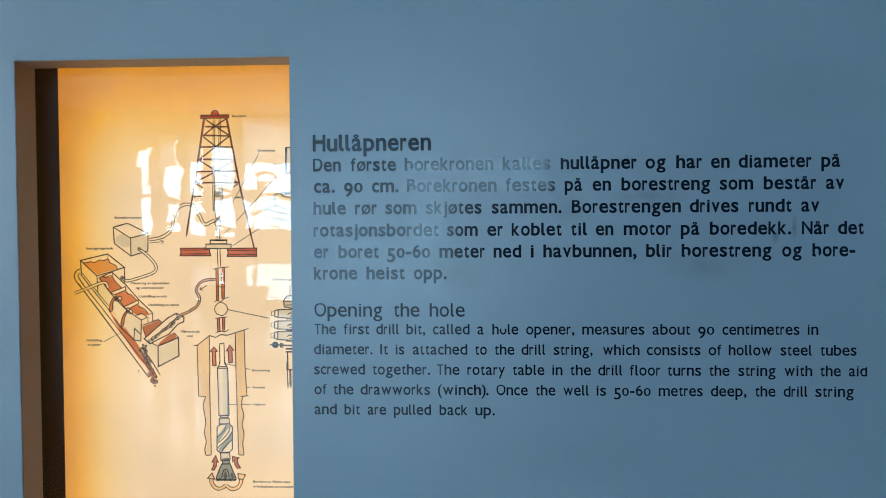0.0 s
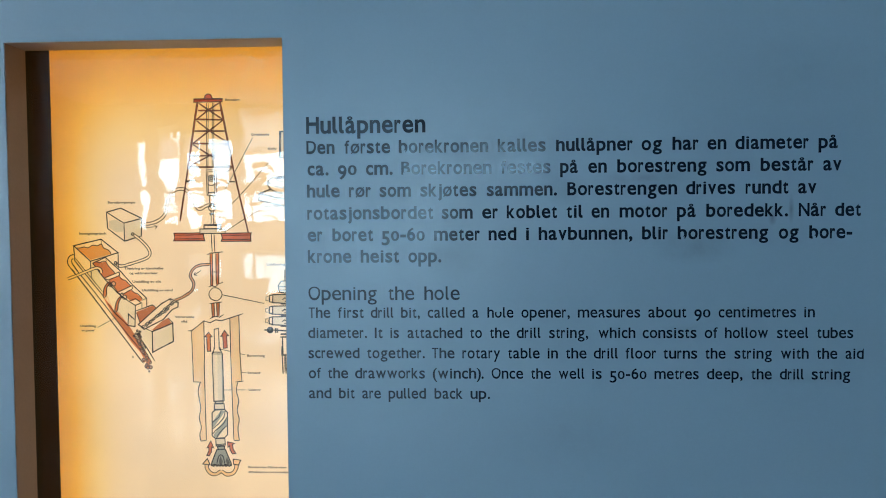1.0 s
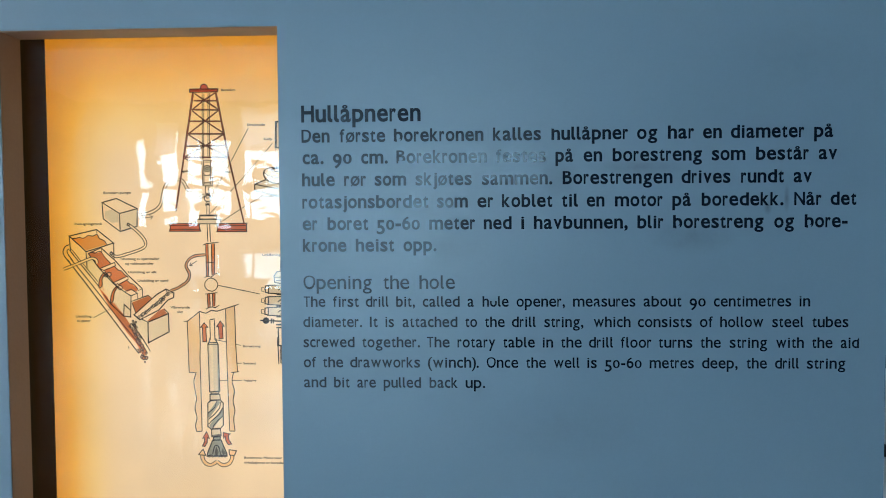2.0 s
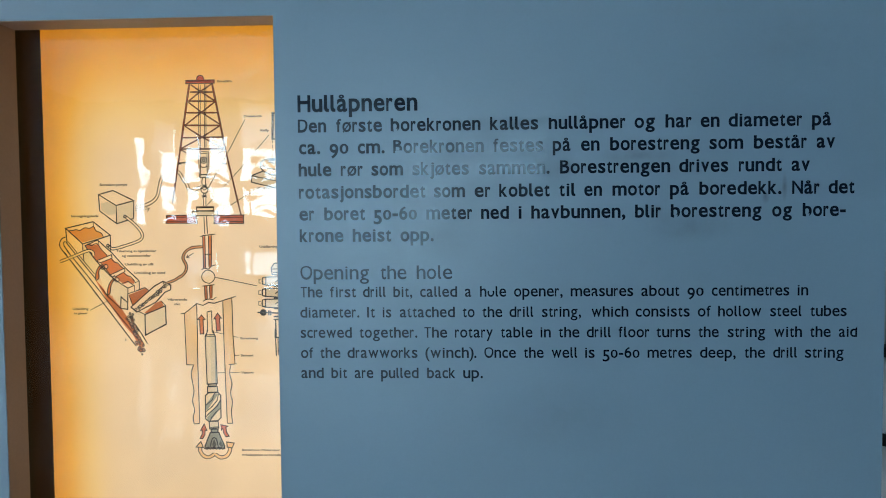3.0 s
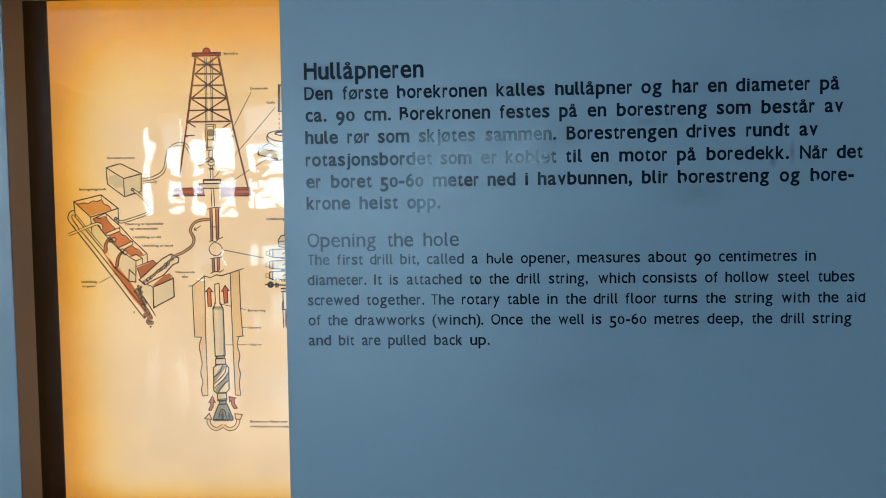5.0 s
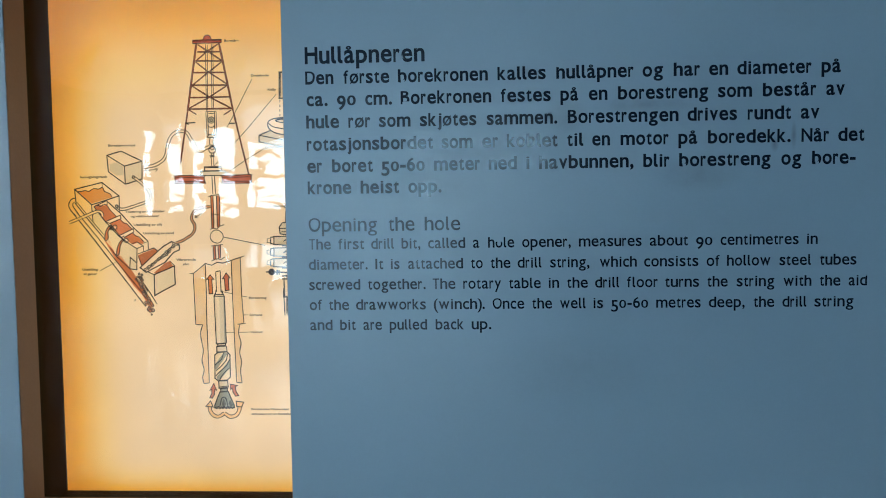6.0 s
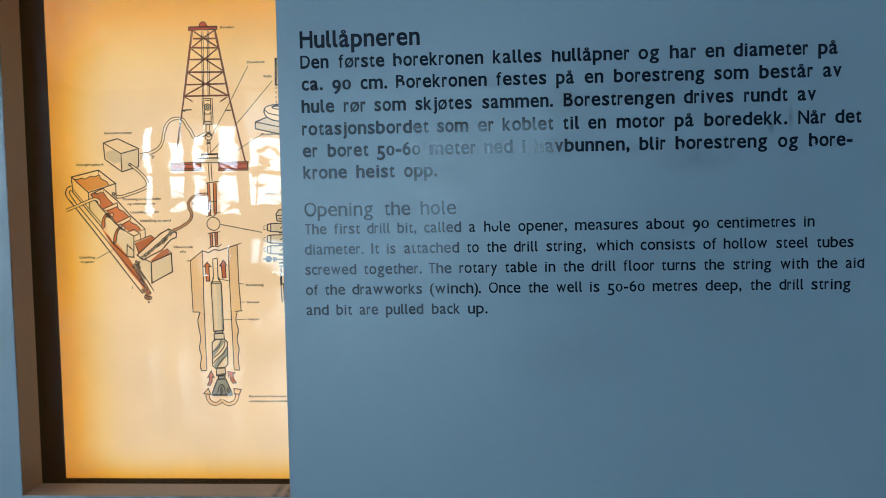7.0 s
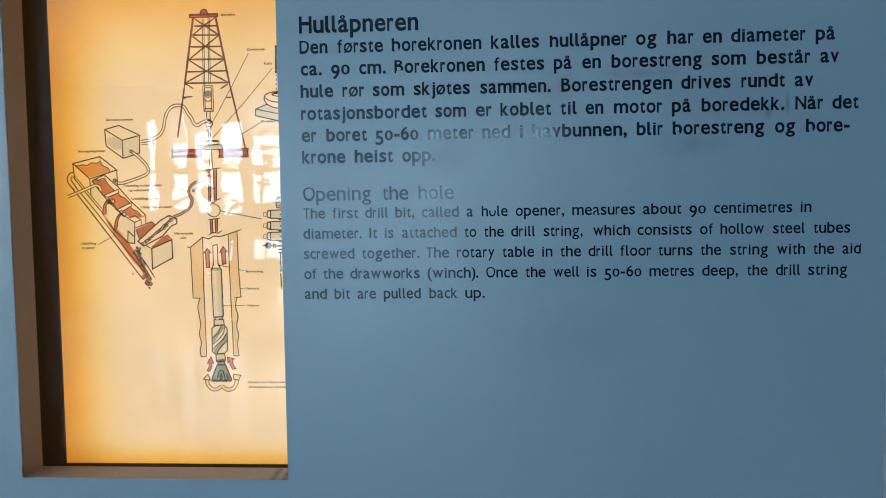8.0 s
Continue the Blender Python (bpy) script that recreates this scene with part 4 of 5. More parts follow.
pen.fill(GREY, ((352.1, 414.5), (356.7, 421.1), (372.8, 422.9), (372.2, 401.2), (353.2, 404.4)))
pen.ink(1.4, ((352.1, 414.5), (356.7, 421.1), (372.8, 422.9), (372.2, 401.2), (353.2, 404.4), (352.1, 414.5)))
pen.ink(1.2, ((352.6, 412.5), (372.6, 413.3)))
pen.ink(1.2, ((354.8, 407.3), (372.4, 408.2)))
pen.ink(1.2, ((362.4, 438.9), (362, 422.2)))
pen.fill(GREY, ((342.8, 400.2), (372.2, 401), (371.8, 386.5), (342.5, 388.1)))
pen.ink(1.4, ((342.8, 400.2), (372.2, 401), (371.8, 386.5), (342.5, 388.1), (342.8, 400.2)))
pen.fill(CREAM, ((338.4, 399.1), (343.4, 399.9), (343.1, 388.7), (338.1, 389.6)))
pen.ink(1.4, ((338.4, 399.1), (343.4, 399.9), (343.1, 388.7), (338.1, 389.6), (338.4, 399.1)))
pen.fill(DARK, ((332.2, 397.5), (336.9, 397.7), (336.7, 390.5), (332, 390.8)))
pen.fill(CREAM, ((333.3, 396.6), (336.8, 396.8), (336.7, 391.6), (333.2, 391.7)))
pen.ink(3, ((336.8, 394), (338.5, 393.9)))
pen.ink(2.4, ((355.7, 386.2), (371.8, 385.9)))
pen.ink(1.6, ((357.9, 392.5), (361.8, 395.3), (372, 392.9)))
pen.ink(1.6, ((361.7, 390.1), (371.9, 389.4)))
pen.fill(GREY, ((342.3, 382.6), (371.8, 383.3), (371.4, 368.9), (342, 370.4)))
pen.ink(1.4, ((342.3, 382.6), (371.8, 383.3), (371.4, 368.9), (342, 370.4), (342.3, 382.6)))
pen.fill(CREAM, ((337.9, 381.5), (342.9, 382.3), (342.6, 371), (337.6, 371.9)))
pen.ink(1.4, ((337.9, 381.5), (342.9, 382.3), (342.6, 371), (337.6, 371.9), (337.9, 381.5)))
pen.fill(DARK, ((331.6, 379.8), (336.4, 380.1), (336.2, 372.8), (331.4, 373.2)))
pen.fill(CREAM, ((332.8, 378.9), (336.3, 379.2), (336.2, 374), (332.6, 374)))
pen.ink(3, ((336.3, 376.3), (338, 376.3)))
pen.ink(2.4, ((355.2, 368.5), (371.4, 368.3)))
pen.ink(1.6, ((357.4, 374.9), (361.3, 377.7), (371.5, 375.2)))
pen.ink(1.6, ((361.2, 372.5), (371.4, 371.8)))
pen.fill(GREY, ((341.9, 366.1), (371.3, 366.8), (370.9, 352.4), (341.5, 353.9)))
pen.ink(1.4, ((341.9, 366.1), (371.3, 366.8), (370.9, 352.4), (341.5, 353.9), (341.9, 366.1)))
pen.fill(CREAM, ((337.4, 365), (342.4, 365.8), (342.1, 354.5), (337.1, 355.4)))
pen.ink(1.4, ((337.4, 365), (342.4, 365.8), (342.1, 354.5), (337.1, 355.4), (337.4, 365)))
pen.fill(DARK, ((331.2, 363.3), (335.9, 363.5), (335.7, 356.3), (331, 356.6)))
pen.fill(CREAM, ((332.3, 362.4), (335.9, 362.7), (335.7, 357.4), (332.2, 357.5)))
pen.ink(3, ((335.8, 359.8), (337.5, 359.7)))
pen.ink(2.4, ((354.7, 352), (370.9, 351.8)))
pen.ink(1.6, ((357, 358.3), (360.9, 361.2), (371.1, 358.7)))
pen.ink(1.6, ((360.7, 356), (371, 355.3)))
pen.ring(338.6, 345.8, 4.0, 2.2, STEEL)
pen.ring(338.6, 345.8, 1.7, 2)
pen.ink(2.2, ((329.5, 345.9), (334.5, 345.8)))
pen.ink(2, ((342.7, 345.7), (370.7, 344.2)))
pen.ink(3, ((347.3, 348.9), (347, 341.3)))
pen.ink(2, ((350.2, 348.3), (350, 341.3)))
pen.ink(2.6, ((354.4, 339.2), (370.6, 339.6)))
pen.ink(2.2, ((354.2, 334.8), (370.4, 334.7)))
pen.ink(1.8, ((357.5, 334.8), (357.9, 305.7)))
pen.ink(2, ((356.6, 320.6), (356.5, 307.1), (367.6, 307.2)))
pen.ink(1.6, ((356.8, 307.2), (357.7, 278)))
pen.ink(1.4, ((362.3, 307.2), (362.4, 278)))
pen.ink(0.8, ((360.6, 307.2), (360.6, 279.7)))
pen.done()
pen = Sketch("kelly_bushing_drawing", "ink drawing of a kelly and its bushing")
pen.fill(GREY, ((358.1, 650.2), (373.2, 650.3), (372.1, 610.9), (357, 610.7)))
pen.ink(1.6, ((358.1, 650.2), (373.2, 650.3), (372.1, 610.9), (357, 610.7), (358.1, 650.2)))
pen.ink(1, ((359.9, 649.6), (358.8, 611.2)))
pen.ink(1.1, ((358.1, 608.7), (358, 604.7)))
pen.ink(1.1, ((357.9, 601.6), (357.8, 597.7)))
pen.ink(1.1, ((357.7, 594.5), (357.6, 590.6)))
pen.ink(1.1, ((357.5, 587.5), (357.4, 583.5)))
pen.fill(GREY, ((324.5, 555.6), (343.1, 562.8), (370.7, 559.9), (370, 534.6), (324.2, 545.6)))
pen.ink(1.4, ((324.5, 555.6), (343.1, 562.8), (370.7, 559.9), (370, 534.6), (324.2, 545.6), (324.5, 555.6)))
pen.ink(1.2, ((324.5, 555.6), (370.3, 545.7)))
pen.fill(CREAM, ((339.1, 575.1), (348, 580.3), (371.4, 582.6), (370.6, 554.5), (351.7, 557.5), (341.1, 564.6)))
pen.ink(1.4, ((371.4, 582.6), (348, 580.3), (339.1, 575.1), (340.3, 565.2), (351.7, 558.1), (370.6, 554.5)), True)
pen.ink(1.1, ((339, 573.7), (347.6, 567.8), (370.8, 563)), True)
pen.ink(2.4, ((350.2, 576.9), (355.2, 579), (371.3, 579.7)), True)
pen.ink(1.2, ((350.8, 576.3), (359.5, 574.4), (371.1, 573.5)), True)
pen.done()
pen = Sketch("pointer_line_drawing", "thin ink pointer line")
pen.ink(0.6, ((315.7, 640.9), (286.8, 588.6), (255.7, 535.7)))
pen.done()
pen = Sketch("pointer_line_drawing", "thin ink pointer line")
pen.ink(0.6, ((352.5, 617.3), (306.6, 565.9), (253.3, 510.5)))
pen.done()
pen = Sketch("pointer_line_drawing", "thin ink pointer line")
pen.ink(0.6, ((336.6, 538.2), (303.7, 518.9), (273, 499.1)))
pen.done()
pen = Sketch("pointer_line_drawing", "thin ink pointer line")
pen.ink(0.6, ((66.1, 350), (95.4, 365.1), (123.5, 379.9)))
pen.done()
pen = Sketch("pointer_line_drawing", "thin ink pointer line")
pen.ink(0.6, ((257.3, 252.1), (299.3, 252.4)))
pen.done()
pen = Sketch("pointer_line_drawing", "thin ink pointer line")
pen.ink(0.6, ((285.7, 279.3), (299.6, 279.4)))
pen.done()
pen = Sketch("pointer_line_drawing", "thin ink pointer line")
pen.ink(0.6, ((257.5, 316.6), (298.5, 307.2)))
pen.done()
caption("Boretårn", 274.8, 296.7, 697.8, 3.4)
caption("Dreiehode", 314.3, 341.7, 644.4, 3.4)
caption("Kelly", 339.6, 352.7, 622.6, 3.4)
caption("Dreiebord", 333.2, 360.7, 535.2, 3.4)
caption("Boreslam-pumpe", 87.3, 130.5, 542.6, 3.4)
caption("Innsugningstank", 40.6, 84.4, 494.8, 3.4)
caption("Tilsetning av kjemikalier", 110.7, 173.4, 440.2, 3.4)
caption("og vektmaterialer", 119, 164.3, 432.9, 3.4)
caption("Utskilling av silt", 123.3, 168.6, 419.6, 3.4)
caption("Utskilling av sand", 138, 186.6, 406.3, 3.4)
caption("Vibrerende", 188.9, 219.9, 364.6, 3.4)
caption("sikt", 199.3, 208.8, 357.6, 3.4)
caption("Utskilling", 38.7, 63.7, 350.7, 3.4)
caption("av gasser", 40.4, 62, 343.9, 3.4)
caption("B", 120.5, 122.6, 302.2, 3.4)
caption("Borestreng", 302, 329.4, 304.3, 3.4)
caption("Sement", 302, 322, 277.7, 3.4)
caption("Vektrør", 302.3, 322.3, 251, 3.4)
caption("Borekrone. Pilene viser", 300.9, 360.6, 129.9, 3.4)
caption("sirkulasjonen av boreslam", 300.8, 365.8, 122.3, 3.4)
caption("Utblåsningssikring", 334.5, 383.8, 445.5, 3.4)

# words, with their start and end along the wall in millimetres
HEADING_NO_LINE_1 = (1.6280, [("Hullåpneren", -1, 151)])
HEADING_NO = [HEADING_NO_LINE_1]
TEXT_NO_LINE_1 = (1.6023, [("Den", -1, 35), ("første", 48, 106), ("borekronen", 117, 230), ("kalles", 242, 302), ("hullåpner", 315, 410), ("og", 421, 446), ("har", 459, 491), ("en", 502, 525), ("diameter", 536, 625), ("på", 637, 660)])
TEXT_NO_LINE_2 = (1.5750, [("ca.", -0, 27), ("90", 39, 63), ("cm.", 75, 109), ("Borekronen", 120, 234), ("festes", 246, 308), ("på", 320, 342), ("en", 355, 378), ("borestreng", 391, 501), ("som", 513, 554), ("består", 567, 631), ("av", 643, 665)])
TEXT_NO_LINE_3 = (1.5470, [("hule", -1, 41), ("rør", 53, 81), ("som", 92, 132), ("skjøtes", 144, 215), ("sammen.", 228, 316), ("Borestrengen", 329, 465), ("drives", 476, 536), ("rundt", 549, 601), ("av", 613, 635)])
TEXT_NO_LINE_4 = (1.5187, [("rotasjonsbordet", -1, 160), ("som", 171, 210), ("er", 222, 242), ("koblet", 253, 316), ("til", 328, 348), ("en", 359, 381), ("motor", 394, 453), ("på", 465, 488), ("boredekk.", 501, 601), ("Når", 614, 647), ("det", 658, 689)])
TEXT_NO_LINE_5 = (1.4910, [("er", -1, 18), ("boret", 31, 83), ("50-60", 94, 149), ("meter", 161, 219), ("ned", 230, 265), ("i", 277, 281), ("havbunnen,", 293, 410), ("blir", 422, 454), ("borestreng", 466, 577), ("og", 590, 614), ("bore-", 627, 679)])
TEXT_NO_LINE_6 = (1.4635, [("krone", -1, 55), ("heist", 67, 116), ("opp.", 128, 170)])
TEXT_NO = [TEXT_NO_LINE_1, TEXT_NO_LINE_2, TEXT_NO_LINE_3, TEXT_NO_LINE_4, TEXT_NO_LINE_5, TEXT_NO_LINE_6]
HEADING_EN_LINE_1 = (1.4152, [("Opening", -1, 87), ("the", 102, 135), ("hole", 148, 193)])
HEADING_EN = [HEADING_EN_LINE_1]
TEXT_EN_LINE_1 = (1.3925, [("The", -1, 27), ("first", 37, 70), ("drill", 79, 108), ("bit,", 118, 142), ("called", 152, 199), ("a", 209, 217), ("hole", 228, 261), ("opener,", 271, 332), ("measures", 342, 420), ("about", 430, 477), ("90", 487, 507), ("centimetres", 517, 612), ("in", 622, 635)])
TEXT_EN_LINE_2 = (1.3665, [("diameter.", -2, 74), ("It", 84, 94), ("is", 104, 115), ("attached", 126, 196), ("to", 206, 221), ("the", 231, 256), ("drill", 265, 295), ("string,", 306, 355), ("which", 368, 414), ("consists", 423, 490), ("of", 500, 516), ("hollow", 525, 578), ("steel", 589, 627), ("tubes", 638, 682)])
TEXT_EN_LINE_3 = (1.3405, [("screwed", -2, 64), ("together.", 74, 148), ("The", 157, 186), ("rotary", 196, 244), ("table", 254, 294), ("in", 304, 317), ("the", 327, 353), ("drill", 362, 392), ("floor", 402, 440), ("turns", 449, 491), ("the", 501, 526), ("string", 537, 583), ("with", 594, 628), ("the", 638, 663), ("aid", 673, 695)])
TEXT_EN_LINE_4 = (1.3145, [("of", -2, 14), ("the", 23, 49), ("drawworks", 58, 148), ("(winch).", 158, 223), ("Once", 233, 273), ("the", 283, 308), ("well", 318, 350), ("is", 360, 372), ("50-60", 382, 428), ("metres", 438, 493), ("deep,", 503, 547), ("the", 558, 583), ("drill", 593, 622), ("string", 632, 679)])
TEXT_EN_LINE_5 = (1.2885, [("and", -2, 27), ("bit", 37, 57), ("are", 67, 91), ("pulled", 101, 149), ("back", 160, 196), ("up.", 206, 231)])
TEXT_EN = [TEXT_EN_LINE_1, TEXT_EN_LINE_2, TEXT_EN_LINE_3, TEXT_EN_LINE_4, TEXT_EN_LINE_5]

# ---- lettering on the wall ----
# set widths of the typeface, in 68ths of its cap height
SET = {53: "bdopøqB", 50: "hnu", 52: "eg", 49: "aåkvy", 44: "csz", 34: "t", 33: "r", 32: "f", 26: "ijI", 27: "l(", 80: "m", 72: "w", 60: "HDN", 48: "T", 66: "O", 24: ".,)", 34.5: "-", 48.5: "0569"}
WIDTH = {c: w for w, cs in SET.items() for c in cs}
NATURAL = "ijlI.,()-"
CUT = {}


def tailed_l(offset, extrude=0.006):
    """The small l of this typeface: a stem that turns into a short foot."""
    a, b = extent(glyphs("l", offset), 0)
    top, w = extent(glyphs("l", offset), 1)[1], b - a
    low = extent(glyphs("n", offset), 1)[0]
    outer = [(a + w * (1 - math.cos(t)), low + w * 1.15 * (1 - math.sin(t))) for t in (0, 0.4, 0.8, 1.2, math.pi / 2)]
    inner = [(b + 0.5 * w * (1 - math.cos(t)), low + w * (0.88 + 0.5 * (1 - math.sin(t)))) for t in (math.pi / 2, 1.1, 0.6, 0)]
    line = [(a, top)] + outer + [(b + 0.55 * w, low), (b + 0.55 * w, low + 0.88 * w)] + inner + [(b, top)]
    bm = bmesh.new()
    front, back = [[bm.verts.new((x, y, z)) for x, y in line] for z in (extrude, -extrude)]
    bm.faces.new(front)
    for i in range(len(line)):
        j = (i + 1) % len(line)
        bm.faces.new((front[j], front[i], back[i], back[j]))
    bmesh.ops.triangulate(bm, faces=[f for f in bm.faces if len(f.verts) > 4])
    return bm


def word_shape(text, offset):
    """A word, letter by letter; figures are old-style, so 0 is low and 5 and 9 hang below the line."""
    whole, pen, unit = bmesh.new(), 0.0, CAP_EM / 68
    for c in text:
        if (c, offset) not in CUT:
            made = tailed_l(offset) if c == "l" else glyphs(c, 0.5 * offset if c == "ø" else offset)
            CUT[c, offset] = bpy.data.meshes.new("glyph")
            made.to_mesh(CUT[c, offset])
            made.free()
        g = bmesh.new()
        g.from_mesh(CUT[c, offset])
        a, b = extent(g, 0)
        adv = WIDTH.get(c, 54) * unit
        s = 1.0 if c in NATURAL else (adv - 6.6 * unit) / (b - a)
        k = X_EM / CAP_EM if c == "0" else 1.0
        drop = (X_EM - CAP_EM) if c in "59" else 0.0
        x = pen + 0.5 * (adv - s * (b - a))
        bmesh.ops.transform(g, matrix=Matrix.Translation((x, drop, 0)) @ Matrix.Diagonal((s, k, 1, 1)) @ Matrix.Translation((-a, 0, 0)), verts=g.verts)
        me = bpy.data.meshes.new("glyph")
        g.to_mesh(me)
        g.free()
        whole.from_mesh(me)
        bpy.data.meshes.remove(me)
        pen += adv
    return whole


def chip(bm, u0, u1, v0, v1):
    """Take a worn-off bit out of a word: u along its width, v in cap heights."""
    a, b = extent(bm, 0)
    p, q = a + (b - a) * u0, a + (b - a) * u1
    r, s = v0 * CAP_EM, v1 * CAP_EM
    for co, no in (((p, 0, 0), (1, 0.12, 0)), ((q, 0, 0), (1, -0.15, 0)), ((0, r, 0), (0.1, 1, 0)), ((0, s, 0), (-0.12, 1, 0))):
        bmesh.ops.bisect_plane(bm, geom=bm.verts[:] + bm.edges[:] + bm.faces[:], plane_co=co, plane_no=no)
    gone = [f for f in bm.faces if p < f.calc_center_median().x < q and r < f.calc_center_median().y < s]
    bmesh.ops.delete(bm, geom=gone, context="FACES")


def tall_x(bm, ratio=0.755):
    """Raise the small letters to the share of the cap height that this typeface has."""
    x = ratio * CAP_EM
    for v in bm.verts:
        y = v.co.y
        if 0 < y <= X_EM:
            v.co.y = y * x / X_EM
        elif y > X_EM:
            v.co.y = x + (y - X_EM) * (CAP_EM - x) / (CAP_EM - X_EM)


WORN = {
    ("borekronen", 1.6023): [(0.033, 0.072, -0.1, 0.17)],
    ("hullåpner", 1.6023): [(0.0, 0.05, 0.9, 1.3)],
    ("Borekronen", 1.5750): [(0.02, 0.1, -0.1, 0.13)],
    ("borestreng", 1.4910): [(0.038, 0.072, -0.1, 0.18)],
    ("bore-", 1.4910): [(0.08, 0.15, -0.1, 0.18)],
    ("hole", 1.3925): [(0.3, 0.52, 0.55, 0.9)],
    ("attached", 1.3665): [(0.185, 0.225, 0.6, 0.82)],
    ("measures", 1.3925): [(0.36, 0.40, -0.1, 0.14)],
    ("aid", 1.3405): [(0.72, 1.0, 0.88, 1.3)],
}


def letters(bm):
    """The letters of a word, each as a mesh of its own; dots and rings stay with their stems."""
    left, islands = set(bm.faces), []
    while left:
        todo, island = [left.pop()], []
        while todo:
            f = todo.pop()
            island.append(f)
            for v in f.verts:
                for g in v.link_faces:
                    if g in left:
                        left.remove(g)
                        todo.append(g)
        xs = [v.co.x for f in island for v in f.verts]
        islands.append([min(xs), max(xs), island])
    islands.sort(key=lambda i: i[0])
    groups = []
    for a, b, island in islands:
        for g in groups:
            if min(b, g[1]) - max(a, g[0]) > 0.6 * min(b - a, g[1] - g[0]):
                g[0], g[1] = min(a, g[0]), max(b, g[1])
                g[2] += island
                break
        else:
            groups.append([a, b, list(island)])
    made = []
    for a, b, faces in groups:
        one, seen = bmesh.new(), {}
        for f in faces:
            for v in f.verts:
                if v not in seen:
                    seen[v] = one.verts.new(v.co)
        for f in faces:
            try:
                one.faces.new([seen[v] for v in f.verts])
            except ValueError:
                pass
        made.append(one)
    bm.free()
    return made


def lettering(name, rows, cap, offset, label):
    base = rows[-1][0]
    block = thing(name, (0, 0, base), label, "lettering")
    for z, words in rows:
        for text, a, b in words:
            bm = word_shape(text, offset)
            tall_x(bm)
            for c in WORN.get((text, z), []):
                chip(bm, *c)
            p, q = extent(bm, 0)
            k, s = cap / CAP_EM, 0.001 * (b - a) / (q - p)
            bm.transform(Matrix(((s, 0, 0, 0.001 * a - p * s), (0, 0, -k, -0.0004), (0, k, 0, z - base), (0, 0, 0, 1))))
            for letter in letters(bm):
                part("letter", letter, VINYL, block)


lettering("wall_heading", HEADING_NO, 0.0203, 0.021, "bold black vinyl wall heading reading Hullåpneren")
lettering("wall_text", TEXT_NO, 0.0156, 0.022, "bold black vinyl paragraph in Norwegian, a few letters worn")
lettering("wall_heading", HEADING_EN, 0.0172, 0.004, "plain black vinyl wall heading reading Opening the hole")
lettering("wall_text", TEXT_EN, 0.0131, 0.011, "regular-weight black vinyl paragraph in English, a few letters chipped")


# ---- beside the wall and by the windows ----
post = thing("barrier_post", (END + 0.031, 0.035, 0.0), "slim white enamelled post with a black collar beside the wall", "post")
bm = rod(bmesh.new(), (0, 0, 0.012), (0, 0, 1.31), 0.02, segments=24)
part("tube", bm, WHITE_ENAMEL, post, smooth=True)
part("foot_plate", rod(bmesh.new(), (0, 0, 0), (0, 0, 0.012), 0.028, segments=24), STEEL_POST, post)
part("collar", rod(bmesh.new(), (0, 0, 1.196), (0, 0, 1.212), 0.0215, segments=24), BLACK_RUBBER, post, "black rubber collar")
part("cap", rod(bmesh.new(), (0, 0, 1.31), (0, 0, 1.322), 0.021, 0.017, segments=24), BLACK_RUBBER, post, "black end cap")


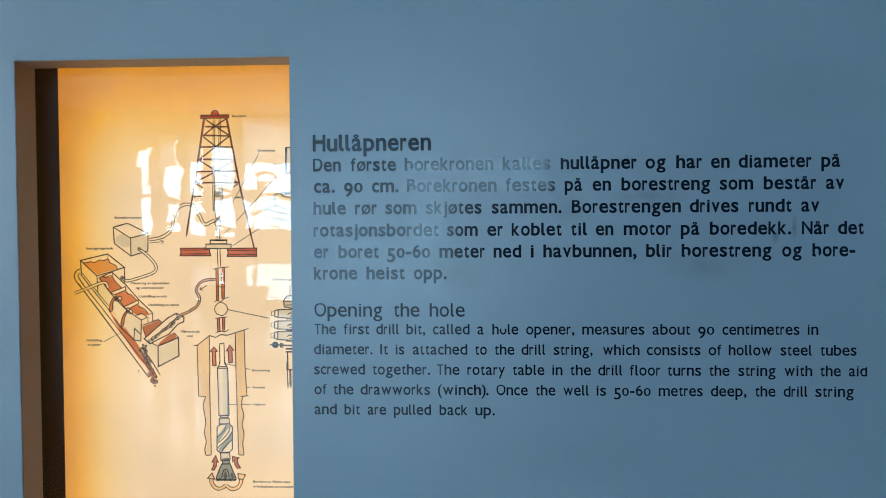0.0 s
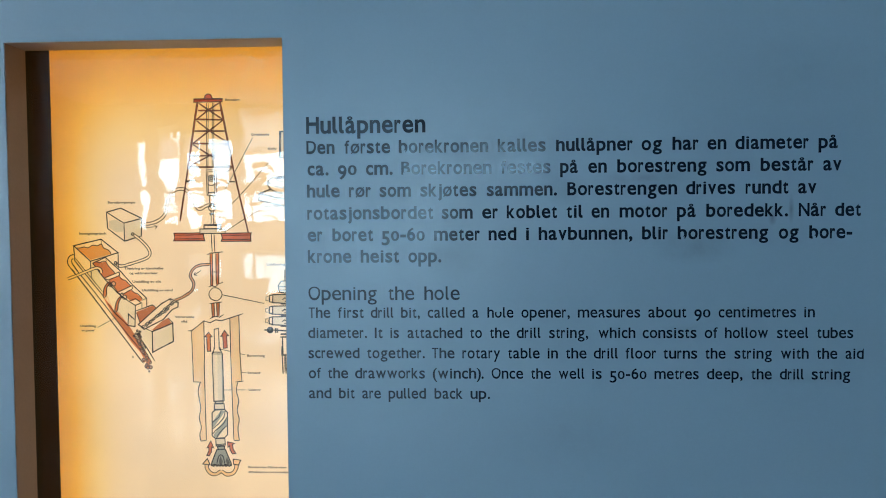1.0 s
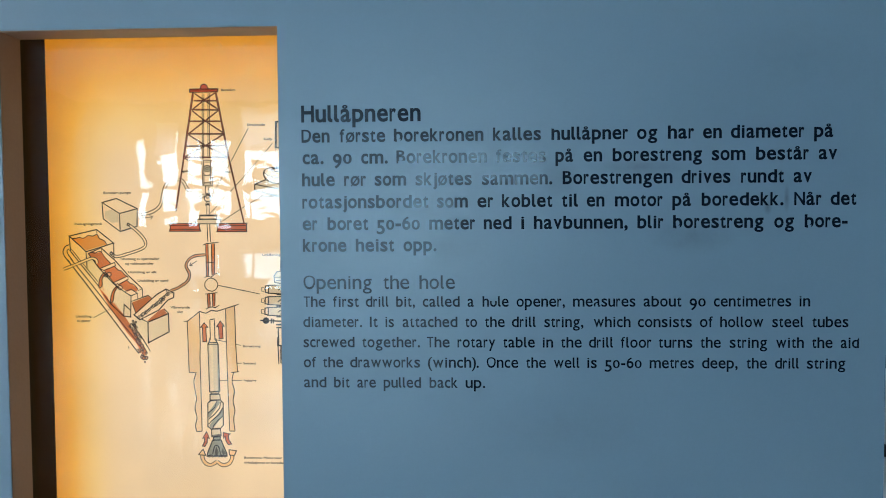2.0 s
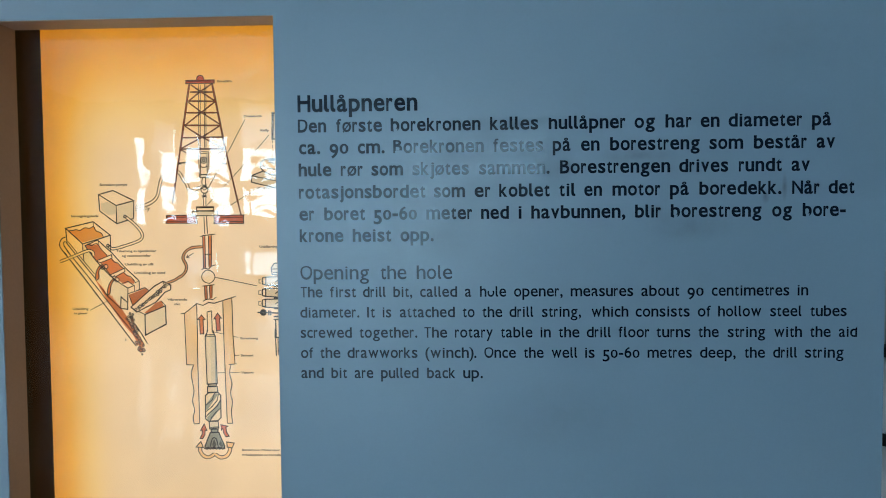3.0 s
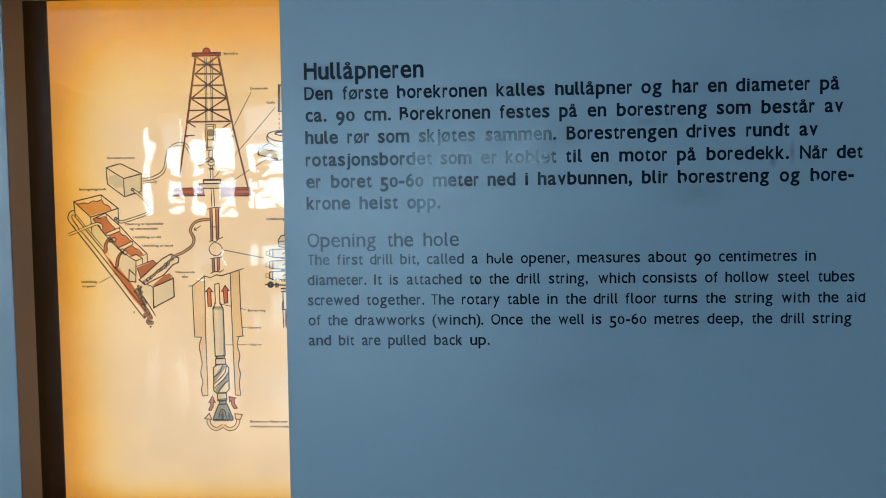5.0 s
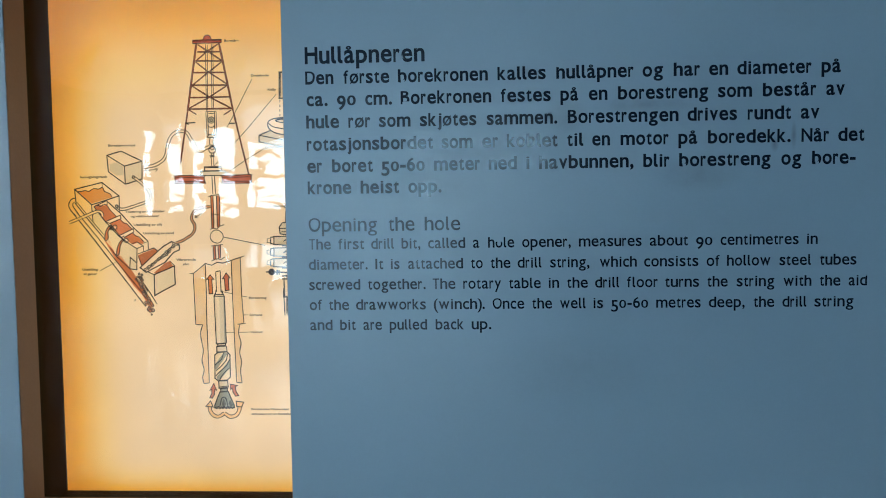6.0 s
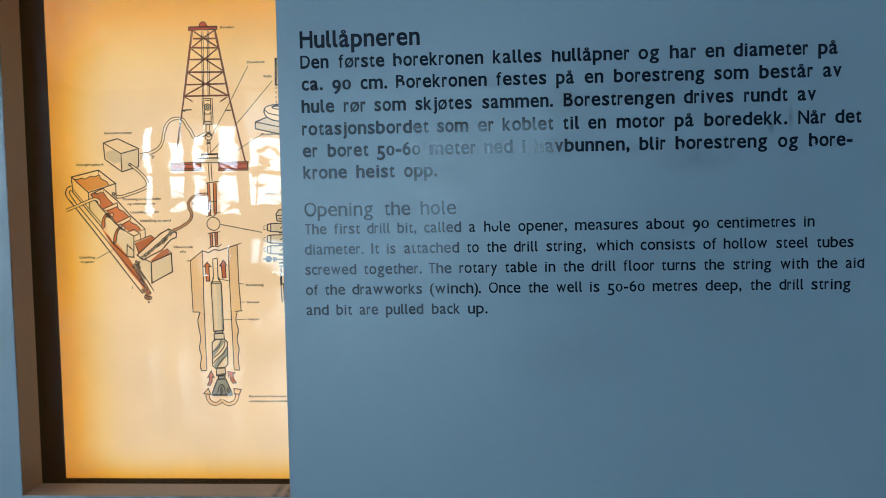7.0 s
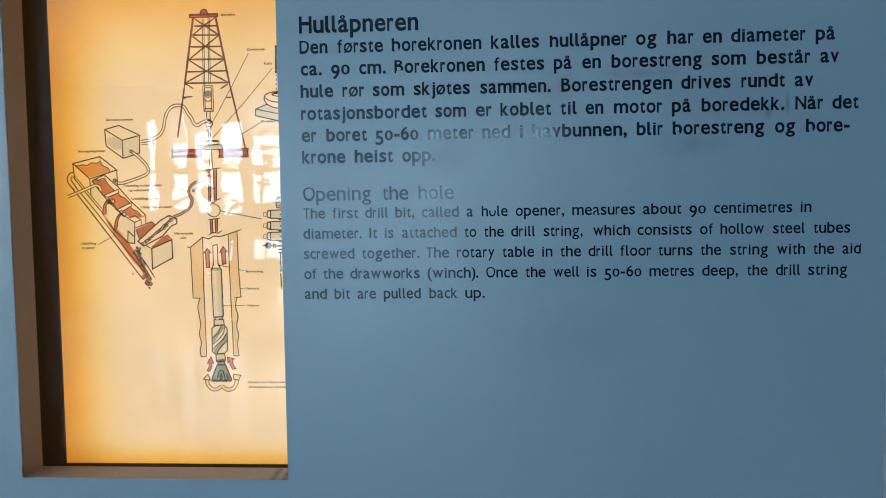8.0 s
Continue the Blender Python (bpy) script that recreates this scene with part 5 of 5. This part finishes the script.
def plant(place, height, count, seed, spread):
    rng = random.Random(seed)
    p = thing("potted_plant", place, "tall large-leaved plant in a clay pot by the windows", "plant", "plants by the windows")
    bm = rod(bmesh.new(), (0, 0, 0), (0, 0, 0.42), 0.17, 0.24, 20)
    rod(bm, (0, 0, 0.42), (0, 0, 0.47), 0.26, 0.26, 20)
    part("pot", bm, CLAY, p)
    bm = bmesh.new()
    a = Vector((0, 0, 0.44))
    for i in range(6):
        b = a + Vector((rng.uniform(-0.05, 0.05), rng.uniform(-0.05, 0.05), (height - 0.7) / 6))
        rod(bm, a, b, 0.03 - 0.003 * i, 0.027 - 0.003 * i, 8)
        a = b
    part("stem", bm, BARK, p)
    me = bpy.data.meshes.new("leaf")
    rows, verts, faces = 7, [], []
    for i in range(rows):
        t = i / (rows - 1)
        w = 0.5 * math.sin(math.pi * min(1, 0.08 + 0.92 * t)) ** 0.8
        bend = -0.35 * t * t
        verts += [(-w, t, bend + 0.12 * w), (0, t, bend), (w, t, bend + 0.12 * w)]
    for i in range(rows - 1):
        for j in (0, 1):
            k = 3 * i + j
            faces.append((k, k + 1, k + 4, k + 3))
    me.from_pydata(verts, [], faces)
    me.materials.append(LEAF)
    for i in range(count):
        leaf = new("leaf", me)
        leaf.parent = p
        z = rng.uniform(1.35, height)
        turn = rng.uniform(0, 360)
        m = pose(0, 0, z, rng.uniform(-15, 40), 0, turn) @ pose(0, spread * rng.random(), 0)
        size = rng.uniform(0.28, 0.5)
        leaf.matrix_local = m @ Matrix.Diagonal((size * 0.75, size, size, 1))
    return p


plant((-3.95, -12.35, 0), 2.95, 17, 4, 0.35)
plant((-5.75, -12.4, 0), 2.7, 8, 9, 0.2)
plant((-4.85, -12.45, 0), 2.5, 9, 17, 0.2)
plant((-1.6, -12.4, 0), 2.2, 12, 14, 0.25)


# blinds added to dim parts of the windows mirrored in pane and letters
def roller_blind(a, b, top, low, label="white roller blind added to dim the top of a window", fabric=BLIND):
    r = thing("roller_blind", (0.5 * (a + b), SOUTH + 0.03, low), label, "blind", "blinds at the windows")
    w, h = 0.5 * (b - a), top - low
    part("fabric", box(bmesh.new(), -w, w, -0.001, 0.001, 0.02, h), fabric, r)
    part("bottom_rail", rod(bmesh.new(), (-w, 0, 0.01), (w, 0, 0.01), 0.011, segments=10), WHITE_ENAMEL, r)
    part("roller", rod(bmesh.new(), (-w - 0.02, 0, h + 0.02), (w + 0.02, 0, h + 0.02), 0.03, segments=14), WHITE_ENAMEL, r)


roller_blind(-6.07, -5.71, 3.42, 2.82)
roller_blind(-5.56, -5.23, 3.24, 2.95)
roller_blind(-4.4, -3.32, 3.74, 2.9)
roller_blind(-5.48, -4.87, 0.87, 0.2, "white roller blind added to dim a low window")
roller_blind(-4.4, -3.32, 0.92, 0.2, "sheer white roller blind added to dim a low window", SHEER)
roller_blind(-3.22, -1.29, 3.74, 2.42)
roller_blind(-3.22, -1.29, 2.36, 0.25, "sheer white roller blind added to dim most of a tall window", SHEER)
roller_blind(-1.18, -0.26, 1.3, 0.2, "sheer white roller blind added to dim the lower half of a window", SHEER)

for me in CUT.values():
    bpy.data.meshes.remove(me)
